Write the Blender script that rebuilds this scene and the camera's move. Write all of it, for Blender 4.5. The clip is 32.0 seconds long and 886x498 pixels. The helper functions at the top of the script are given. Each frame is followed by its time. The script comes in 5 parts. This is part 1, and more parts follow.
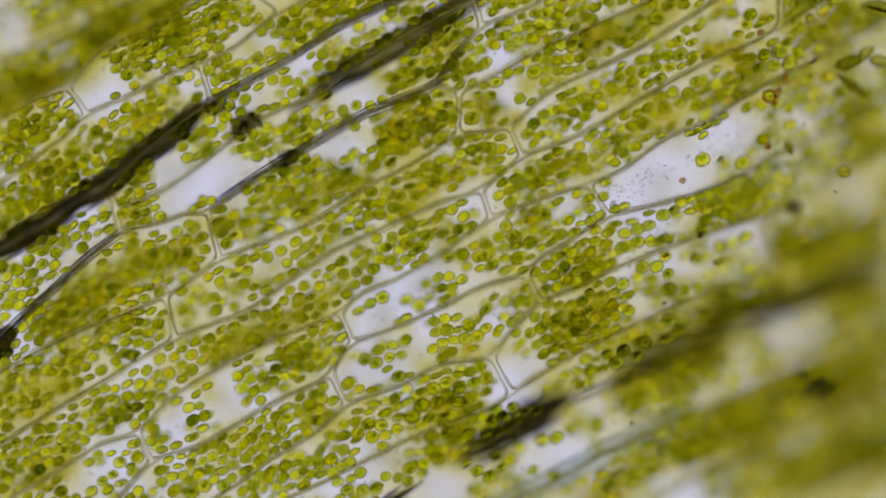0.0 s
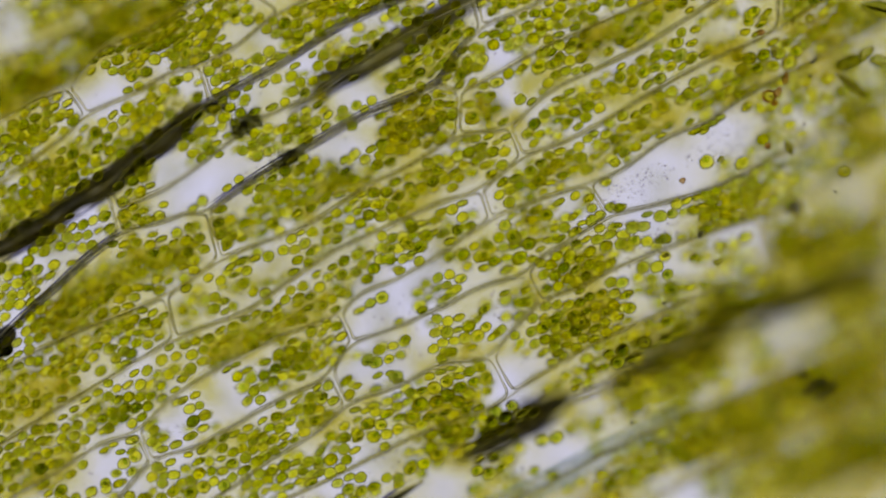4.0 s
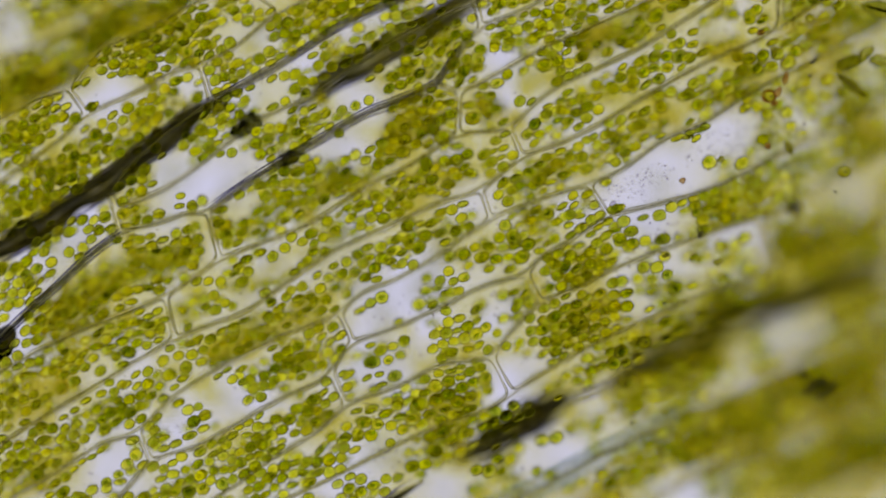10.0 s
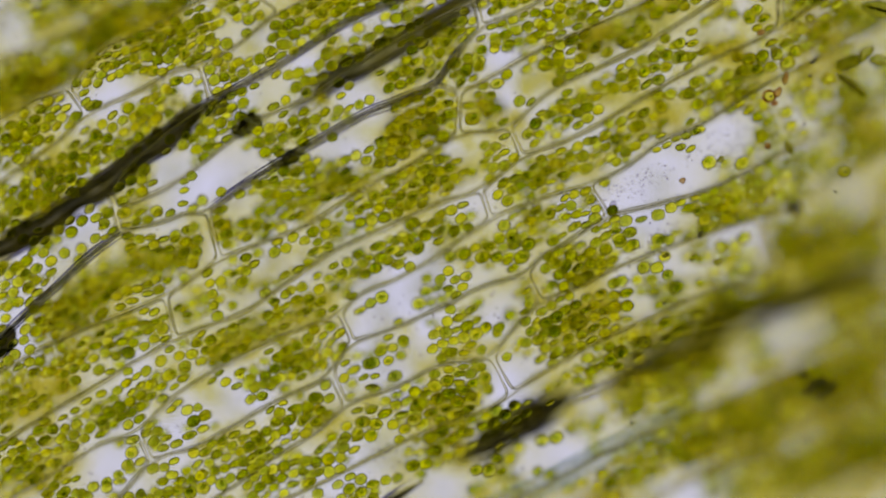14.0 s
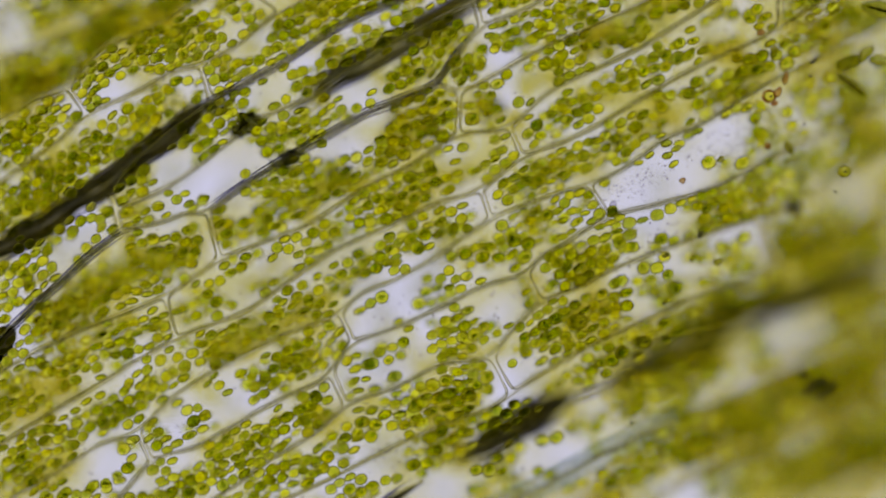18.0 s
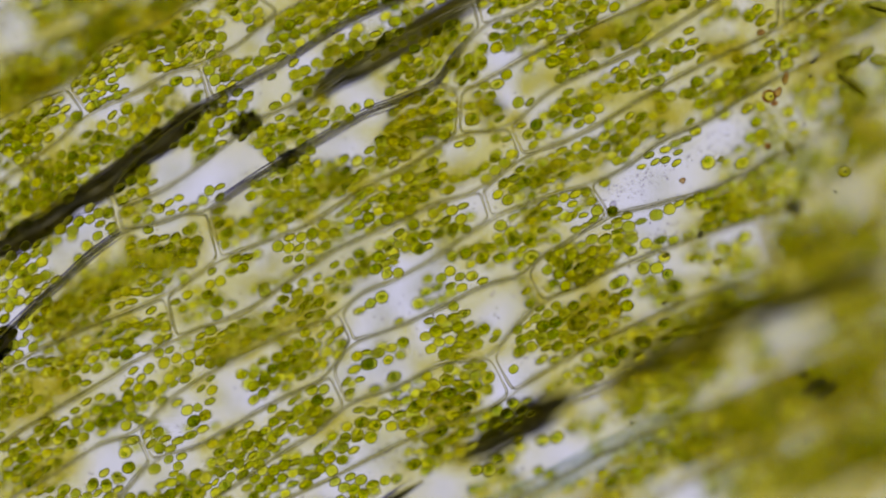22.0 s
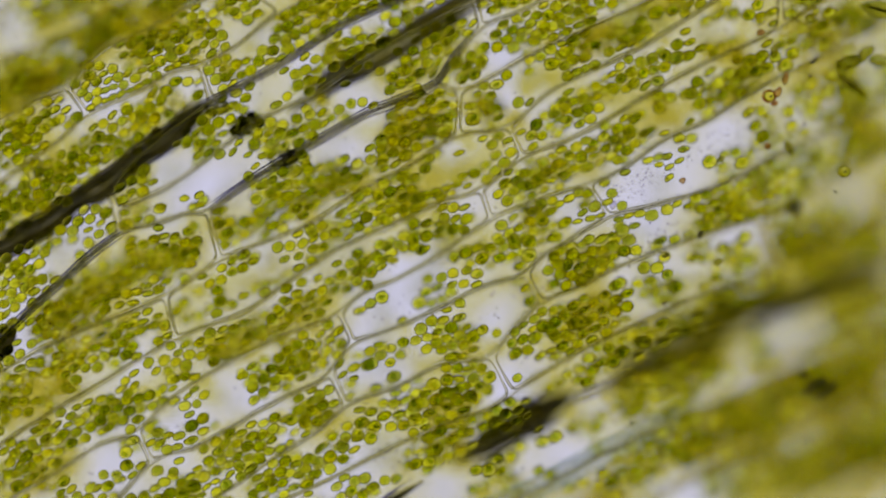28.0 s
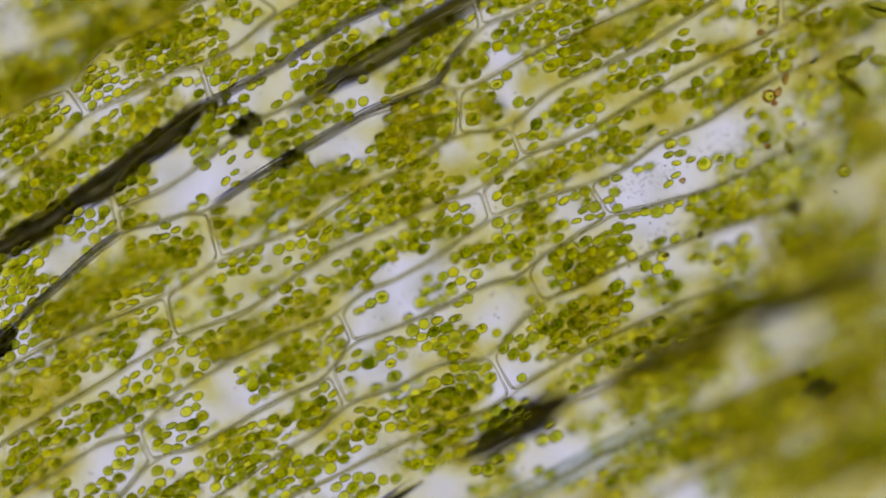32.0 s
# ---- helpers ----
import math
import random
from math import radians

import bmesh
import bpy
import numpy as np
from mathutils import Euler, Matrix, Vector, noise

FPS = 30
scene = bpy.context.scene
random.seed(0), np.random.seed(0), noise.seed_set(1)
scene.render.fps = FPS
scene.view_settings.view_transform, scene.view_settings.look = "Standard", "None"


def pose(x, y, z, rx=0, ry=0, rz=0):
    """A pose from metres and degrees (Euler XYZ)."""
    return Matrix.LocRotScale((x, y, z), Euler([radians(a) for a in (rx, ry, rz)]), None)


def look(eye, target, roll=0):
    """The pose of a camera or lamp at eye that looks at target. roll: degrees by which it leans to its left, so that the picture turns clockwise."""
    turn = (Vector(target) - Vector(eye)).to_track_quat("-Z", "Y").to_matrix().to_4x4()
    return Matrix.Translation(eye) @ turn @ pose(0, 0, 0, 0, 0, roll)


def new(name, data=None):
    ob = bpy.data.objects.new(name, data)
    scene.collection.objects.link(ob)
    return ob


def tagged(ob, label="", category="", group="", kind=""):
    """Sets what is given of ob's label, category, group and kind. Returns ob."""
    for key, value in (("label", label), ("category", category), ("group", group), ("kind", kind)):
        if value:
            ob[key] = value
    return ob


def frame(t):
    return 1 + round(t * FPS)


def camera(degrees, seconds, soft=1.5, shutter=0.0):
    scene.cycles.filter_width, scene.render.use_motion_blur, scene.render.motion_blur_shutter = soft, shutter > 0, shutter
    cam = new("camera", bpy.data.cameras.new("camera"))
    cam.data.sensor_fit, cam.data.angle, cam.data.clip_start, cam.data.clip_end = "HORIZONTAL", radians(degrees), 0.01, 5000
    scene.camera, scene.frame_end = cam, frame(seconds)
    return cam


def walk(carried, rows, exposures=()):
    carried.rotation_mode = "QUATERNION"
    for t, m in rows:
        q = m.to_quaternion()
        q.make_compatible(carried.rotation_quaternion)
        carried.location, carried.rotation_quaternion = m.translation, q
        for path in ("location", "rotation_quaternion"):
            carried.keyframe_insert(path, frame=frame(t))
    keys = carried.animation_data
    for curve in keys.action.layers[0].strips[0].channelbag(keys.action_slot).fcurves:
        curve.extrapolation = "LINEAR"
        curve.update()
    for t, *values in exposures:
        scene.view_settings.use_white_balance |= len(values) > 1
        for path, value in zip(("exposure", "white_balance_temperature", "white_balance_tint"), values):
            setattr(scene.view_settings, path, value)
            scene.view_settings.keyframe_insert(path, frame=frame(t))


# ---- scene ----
# A living water-weed leaf under the microscope, built ten thousand times its size:
# one metre stands for a tenth of a millimetre.  Plan grid: 400 units to the metre, y downwards.
DIST = 112.2
cam = camera(2.0, 32.0, soft=1.8)
cam.data.dof.use_dof = True
cam.data.dof.focus_distance = DIST
cam.data.dof.aperture_fstop = 0.078
STILL = look((0, 0, DIST), (0, 0.0, 0))
walk(cam, [(0.0, STILL), (32.0, STILL)])

# enough passes for light that crosses many thin clear bodies
scene.cycles.max_bounces = 32
scene.cycles.transmission_bounces = 32
scene.cycles.transparent_max_bounces = 96

# ---- light: the microscope's lamp field below the leaf, in a dim room ----
world = bpy.data.worlds.new("dim_room")
scene.world = world
world.use_nodes = True
world.node_tree.nodes["Background"].inputs[0].default_value = (0.21, 0.205, 0.19, 1)
world.node_tree.nodes["Background"].inputs[1].default_value = 1.0


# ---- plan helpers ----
def grid(x, y, z=0.0):
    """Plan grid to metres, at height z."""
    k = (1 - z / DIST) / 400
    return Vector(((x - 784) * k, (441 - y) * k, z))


def leaf_z(x, y):
    """The leaf bends away from the focal plane towards one side."""
    s, t = 0.45 * x + 0.89 * y, 0.89 * x - 0.45 * y
    q = s + 0.8 * max(0.0, t - 600)
    return -0.15 * (max(0.0, q - 1060) / 100) ** 1.2


class Line:
    """A smooth run of cell wall through a few plan nodes, ordered by x."""

    def __init__(self, *nodes):
        self.n = sorted(nodes)

    def y(self, x):
        n = self.n
        if x <= n[0][0]:
            i = 0
        elif x >= n[-1][0]:
            i = len(n) - 2
        else:
            i = next(k for k in range(len(n) - 1) if n[k][0] <= x <= n[k + 1][0])

        def slope(k):
            a, b = n[max(0, k - 1)], n[min(len(n) - 1, k + 1)]
            return (b[1] - a[1]) / (b[0] - a[0])
        (x0, y0), (x1, y1) = n[i], n[i + 1]
        h, f = x1 - x0, (x - x0) / (x1 - x0)
        if f < 0 or f > 1:
            return y0 + (y1 - y0) * f
        m0, m1 = slope(i) * h, slope(i + 1) * h
        return ((2 * f**3 - 3 * f**2 + 1) * y0 + (f**3 - 2 * f**2 + f) * m0
                + (-2 * f**3 + 3 * f**2) * y1 + (f**3 - f**2) * m1)


# ---- materials ----
def material(name):
    m = bpy.data.materials.new(name)
    m.use_nodes = True
    m.node_tree.nodes.clear()
    return m, m.node_tree.nodes, m.node_tree.links


def clear_tissue(name, colour, dark, ior, rough, scale, diffuse=0.0, spread=0.25, bump=0.0, split=0.0):
    """See-through living matter: bends the light, and filters it by a mottled colour; split: how far red and blue part."""
    m, N, L = material(name)
    out = N.new("ShaderNodeOutputMaterial")
    tc = N.new("ShaderNodeTexCoord")
    info = N.new("ShaderNodeObjectInfo")
    noise_n = N.new("ShaderNodeTexNoise")
    noise_n.noise_dimensions = "4D"
    noise_n.inputs["Scale"].default_value = scale
    noise_n.inputs["Detail"].default_value = 3
    L.new(tc.outputs["Object"], noise_n.inputs["Vector"])
    mul = N.new("ShaderNodeMath")
    mul.operation = "MULTIPLY"
    mul.inputs[1].default_value = 40
    L.new(info.outputs["Random"], mul.inputs[0])
    L.new(mul.outputs[0], noise_n.inputs["W"])
    ramp = N.new("ShaderNodeValToRGB")
    ramp.color_ramp.elements[0].position, ramp.color_ramp.elements[1].position = 0.36, 0.62
    ramp.color_ramp.elements[0].color, ramp.color_ramp.elements[1].color = (*dark, 1), (*colour, 1)
    L.new(noise_n.outputs["Fac"], ramp.inputs[0])
    hsv = N.new("ShaderNodeHueSaturation")
    hsv.inputs["Saturation"].default_value = 1
    ma = N.new("ShaderNodeMapRange")
    ma.inputs["To Min"].default_value, ma.inputs["To Max"].default_value = 1 - spread, 1 + spread * 0.5
    L.new(info.outputs["Random"], ma.inputs["Value"])
    L.new(ma.outputs[0], hsv.inputs["Value"])
    mh = N.new("ShaderNodeMapRange")
    fr = N.new("ShaderNodeMath")
    fr.operation = "FRACT"
    L.new(mul.outputs[0], fr.inputs[0])
    L.new(fr.outputs[0], mh.inputs["Value"])
    mh.inputs["To Min"].default_value, mh.inputs["To Max"].default_value = 0.5 - spread * 0.065, 0.5 + spread * 0.10
    L.new(mh.outputs[0], hsv.inputs["Hue"])
    L.new(ramp.outputs[0], hsv.inputs["Color"])
    refr = N.new("ShaderNodeBsdfRefraction")
    refr.inputs["IOR"].default_value = ior
    refr.inputs["Roughness"].default_value = rough
    L.new(hsv.outputs[0], refr.inputs["Color"])
    last, bent = refr, [refr]
    if split:
        bent = []
        for k, tint in ((-1, (1, 0, 0, 1)), (0, (0, 1, 0, 1)), (1, (0, 0, 1, 1))):
            one = refr if not k else N.new("ShaderNodeBsdfRefraction")
            one.inputs["IOR"].default_value = ior + k * split
            one.inputs["Roughness"].default_value = rough
            pick = N.new("ShaderNodeMix")
            pick.data_type, pick.blend_type = "RGBA", "MULTIPLY"
            pick.inputs["Factor"].default_value = 1.0
            L.new(hsv.outputs[0], pick.inputs[6])
            pick.inputs[7].default_value = tint
            L.new(pick.outputs[2], one.inputs["Color"])
            bent.append(one)
        for one in bent:
            if one is not refr:
                both = N.new("ShaderNodeAddShader")
                L.new(last.outputs[0], both.inputs[0])
                L.new(one.outputs[0], both.inputs[1])
                last = both
    if bump:
        b = N.new("ShaderNodeBump")
        b.inputs["Strength"].default_value = bump
        b.inputs["Distance"].default_value = 0.02
        L.new(noise_n.outputs["Fac"], b.inputs["Height"])
        for one in bent:
            L.new(b.outputs[0], one.inputs["Normal"])
    if diffuse:
        tr = N.new("ShaderNodeBsdfTranslucent")
        L.new(hsv.outputs[0], tr.inputs["Color"])
        mix = N.new("ShaderNodeMixShader")
        mix.inputs[0].default_value = diffuse
        L.new(last.outputs[0], mix.inputs[1])
        L.new(tr.outputs[0], mix.inputs[2])
        last = mix
    L.new(last.outputs[0], out.inputs["Surface"])
    return m


M_CHLORO = clear_tissue("chloroplast_green", (1.0, 0.995, 0.48), (0.985, 0.98, 0.38), 1.057, 0.02, 1.7, 0.02, 0.06)
M_GRANUM = clear_tissue("granum_green", (0.86, 0.90, 0.45), (0.72, 0.80, 0.3), 1.05, 0.03, 2.0, 0.0, 0.1)
M_CHLORO_B = clear_tissue("chloroplast_grey_green", (0.995, 0.99, 0.60), (0.97, 0.97, 0.48), 1.057, 0.02, 1.7, 0.02, 0.06)


def halo_core_matter(name, pale, deep):
    """The green inside a chloroplast, its middle dimmed for a painted halo: filters the light, the one more than the
    other.
    """
    m, N, L = material(name)
    fil = N.new("ShaderNodeBsdfTransparent")
    tc, info = N.new("ShaderNodeTexCoord"), N.new("ShaderNodeObjectInfo")
    grain = N.new("ShaderNodeTexNoise")
    grain.noise_dimensions = "4D"
    grain.inputs["Scale"].default_value = 2.2
    grain.inputs["Detail"].default_value = 2
    add = N.new("ShaderNodeMath")
    add.operation = "MULTIPLY_ADD"
    add.inputs[1].default_value, add.inputs[2].default_value = 0.42, -0.21
    mix = N.new("ShaderNodeMath")
    mix.operation = "ADD"
    ramp = N.new("ShaderNodeValToRGB")
    ramp.color_ramp.elements[0].position, ramp.color_ramp.elements[1].position = 0.2, 0.8
    ramp.color_ramp.elements[0].color, ramp.color_ramp.elements[1].color = (*deep, 1), (*pale, 1)
    L.new(tc.outputs["Object"], grain.inputs["Vector"])
    L.new(info.outputs["Random"], grain.inputs["W"])
    L.new(info.outputs["Random"], add.inputs[0])
    L.new(add.outputs[0], mix.inputs[0])
    L.new(grain.outputs["Fac"], mix.inputs[1])
    L.new(mix.outputs[0], ramp.inputs[0])
    L.new(ramp.outputs[0], fil.inputs[0])
    L.new(fil.outputs[0], N.new("ShaderNodeOutputMaterial").inputs["Surface"])
    return m


M_HALO_CORE = halo_core_matter("chloroplast_green_and_halo", (1.0, 0.992, 0.71), (0.88, 0.912, 0.69))
M_WALL = clear_tissue("cell_wall_cellulose", (1.0, 0.99, 0.94), (0.965, 0.955, 0.87), 1.05, 0.015, 14, 0.0, 0.1)
M_PALE = clear_tissue("pale_blue_wall", (0.95, 0.99, 1.0), (0.84, 0.90, 0.93), 1.045, 0.015, 10, 0.0, 0.1)
# canal air is tinted dark: the light it bends away is put into the colour
M_CANAL = clear_tissue("darkened_canal_air", (0.42, 0.40, 0.30), (0.15, 0.15, 0.11), 0.74, 0.3, 6, 0.0, 0.1, 0.3)
M_CLOT = clear_tissue("black_green_clot", (0.72, 0.72, 0.5), (0.45, 0.47, 0.28), 1.1, 0.15, 30, 0.05, 0.1, 0.3)
M_CANAL_SOFT = clear_tissue("darkened_sunken_canal_air", (0.56, 0.54, 0.36), (0.34, 0.33, 0.2), 0.86, 0.3, 6, 0.0, 0.1, 0.3)
M_STRAND = clear_tissue("air_wedge_blue_grey", (0.72, 0.71, 0.90), (0.44, 0.43, 0.62), 0.93, 0.05, 8, 0.0, 0.1, 0.0)
M_LOWER, N, L = material("lower_chloroplast_green")
fil = N.new("ShaderNodeBsdfTransparent")
fil.inputs[0].default_value = (0.90, 0.89, 0.42, 1)
mixn = N.new("ShaderNodeTexNoise")
mixn.inputs["Scale"].default_value = 1.3
rampn = N.new("ShaderNodeValToRGB")
rampn.color_ramp.elements[0].color, rampn.color_ramp.elements[1].color = (0.925, 0.91, 0.62, 1), (0.955, 0.94, 0.69, 1)
L.new(mixn.outputs["Fac"], rampn.inputs[0])
L.new(rampn.outputs[0], fil.inputs[0])
L.new(fil.outputs[0], N.new("ShaderNodeOutputMaterial").inputs["Surface"])
# filter for the sunken walls, and for grey bodies added to dim the sap
M_FOOT_DIM, N, L = material("wall_foot_and_dimmer_grey")
fil = N.new("ShaderNodeBsdfTransparent")
mixn = N.new("ShaderNodeTexNoise")
mixn.inputs["Scale"].default_value = 3.0
rampn = N.new("ShaderNodeValToRGB")
rampn.color_ramp.elements[0].position, rampn.color_ramp.elements[1].position = 0.35, 0.65
rampn.color_ramp.elements[0].color, rampn.color_ramp.elements[1].color = (0.88, 0.88, 0.80, 1), (0.98, 0.98, 0.95, 1)
L.new(mixn.outputs["Fac"], rampn.inputs[0])
L.new(rampn.outputs[0], fil.inputs[0])
L.new(fil.outputs[0], N.new("ShaderNodeOutputMaterial").inputs["Surface"])
M_GRAIN = clear_tissue("sap_grain", (0.92, 0.90, 0.95), (0.8, 0.78, 0.86), 1.03, 0.1, 30, 0.0, 0.05, 0.0)
M_RUST = clear_tissue("rust_brown_crumb", (0.95, 0.82, 0.56), (0.74, 0.48, 0.32), 1.05, 0.1, 40, 0.1, 0.1, 0.3)
M_DARK = clear_tissue("dark_dirt", (0.68, 0.66, 0.52), (0.36, 0.35, 0.27), 1.06, 0.15, 30, 0.1, 0.1, 0.3)
M_SHELL = clear_tissue("alga_shell", (0.90, 0.88, 0.45), (0.74, 0.74, 0.3), 1.045, 0.05, 30, 0.03, 0.1, 0.2)
M_DEBRIS = clear_tissue("brown_debris", (0.5, 0.42, 0.2), (0.12, 0.1, 0.05), 1.08, 0.1, 60, 0.2, 0.2, 0.4)

M_LAMP, N, L = material("lamp_field_glow")
em = N.new("ShaderNodeEmission")
em.inputs[0].default_value = (0.595, 0.585, 0.755, 1)
em.inputs[1].default_value = 1.0
L.new(em.outputs[0], N.new("ShaderNodeOutputMaterial").inputs["Surface"])


# ---- mesh helpers ----
def link_mesh(name, verts, faces, mat, parent=None, smooth=True):
    me = bpy.data.meshes.new(name)
    me.from_pydata(verts, [], faces)
    me.materials.append(mat)
    if smooth:
        me.polygons.foreach_set("use_smooth", [True] * len(me.polygons))
    ob = new(name, me)
    if parent:
        ob.parent = parent
    return ob


def tube(points, half_w, half_h, closed=False, sides=10, wave=0.0, seed=0.0, taper=1):
    """A strand of oval section along points: vertices and faces."""
    verts, faces, n = [], [], len(points)
    for i, p in enumerate(points):
        a = points[i - 1] if (i or closed) else p
        b = points[(i + 1) % n] if (i < n - 1 or closed) else p
        d = Vector((b.x - a.x, b.y - a.y, 0))
        d = d.normalized() if d.length else Vector((1, 0, 0))
        side = Vector((-d.y, d.x, 0))
        k = 1 + wave * noise.noise(Vector((p.x * 9, p.y * 9, seed)))
        if not closed:
            k *= max(0.12, min(1.0, (min(i, n - 1 - i) + 0.2) / taper))
        for j in range(sides):
            c = 2 * math.pi * j / sides
            verts.append(p + side * (half_w * k * math.cos(c)) + Vector((0, 0, half_h * k * math.sin(c))))
    for i in range(n if closed else n - 1):
        for j in range(sides):
            a, b = i * sides, ((i + 1) % n) * sides
            j2 = (j + 1) % sides
            faces.append((a + j, b + j, b + j2, a + j2))
    if not closed:
        faces.append(tuple(range(sides)))
        faces.append(tuple(reversed(range((n - 1) * sides, n * sides))))
    return verts, faces


# ---- lamp field ----
RING = [Vector((14.6 * math.cos(k * math.pi / 48), 14.6 * math.sin(k * math.pi / 48), -150)) for k in range(96)]
lamp = link_mesh("backdrop", RING + [v + Vector((0, 0, -0.1)) for v in RING],
                 [tuple(range(96)), tuple(reversed(range(96, 192)))]
                 + [(k, k + 96, (k + 1) % 96 + 96, (k + 1) % 96) for k in range(96)], M_LAMP, None, False)
tagged(lamp, "evenly lit pale lilac lamp field of the microscope", "backdrop", kind="structure")


# ---- chloroplast bodies: a few grown shapes, shared ----
def chloroplast_mesh(k):
    """A clear skin round a green core in layers, darker towards a middle that lies a little off: a light halo put into
    colour.
    """
    rnd = random.Random(50 + k)
    verts, faces, marks, nu, nv = [], [], [], 20, 10
    off = Vector((rnd.uniform(0, 9), rnd.uniform(0, 9), k))
    lon = rnd.uniform(0.84, 1.0)
    sx, sy, core = rnd.uniform(-0.13, 0.13), rnd.uniform(-0.13, 0.13), rnd.uniform(0.92, 1.06)
    # nested shells deepen the middle, so the yellow skin stands in for a bright halo
    for mark, size, flat in ((0, 1.0, 0.48), (1, 0.86 * core, 0.42), (1, 0.66 * core, 0.42), (1, 0.44 * core, 0.4)):
        dx, dy = sx * mark * (1.2 - size), sy * mark * (1.2 - size)
        o = len(verts)
        for i in range(1, nv):
            th = math.pi * i / nv
            for j in range(nu):
                ph = 2 * math.pi * j / nu
                d = Vector((math.sin(th) * math.cos(ph), math.sin(th) * math.sin(ph), math.cos(th)))
                r = size * (1 + (0.13 + 0.1 * mark) * noise.noise(d * 1.6 + off * (1 + mark)))
                verts.append((d.x * r + dx, d.y * r * lon + dy, d.z * r * flat))
        verts += [(dx, dy, size * flat), (dx, dy, -size * flat)]
        top, bot = len(verts) - 2, len(verts) - 1
        n = len(faces)
        for i in range(nv - 2):
            for j in range(nu):
                a, b, j2 = o + i * nu, o + (i + 1) * nu, (j + 1) % nu
                faces.append((a + j, b + j, b + j2, a + j2))
        for j in range(nu):
            faces.append((top, o + j, o + (j + 1) % nu))
            faces.append((bot, o + (nv - 2) * nu + (j + 1) % nu, o + (nv - 2) * nu + j))
        marks += [mark] * (len(faces) - n)
    me = bpy.data.meshes.new("chloroplast")
    me.from_pydata(verts, [], faces)
    me.materials.append(M_CHLORO_B if k > 5 else M_CHLORO)
    me.materials.append(M_HALO_CORE)
    me.polygons.foreach_set("material_index", marks)
    me.polygons.foreach_set("use_smooth", [True] * len(me.polygons))
    return me


def granum_mesh():
    bm = bmesh.new()
    bmesh.ops.create_uvsphere(bm, u_segments=12, v_segments=6, radius=1.0)
    bmesh.ops.scale(bm, vec=(0.5, 0.3, 0.16), verts=bm.verts)
    me = bpy.data.meshes.new("granum")
    bm.to_mesh(me)
    bm.free()
    me.materials.append(M_GRANUM)
    me.polygons.foreach_set("use_smooth", [True] * len(me.polygons))
    return me


GRANUM = granum_mesh()
BODIES = [chloroplast_mesh(k) for k in range(8)]
MOVES = []          # (object, rows), keyed at the end
CELLS = []
TIMES = list(range(0, 33, 2))


CANALS = ((Line((-60, 474), (0, 442), (60, 408), (120, 370), (200, 317), (250, 275), (300, 243), (350, 198), (390, 168)), -60, 345, 33),
          (Line((510, 202), (560, 165), (600, 135), (650, 110), (700, 82), (750, 50), (850, -10)), 555, 840, 24))


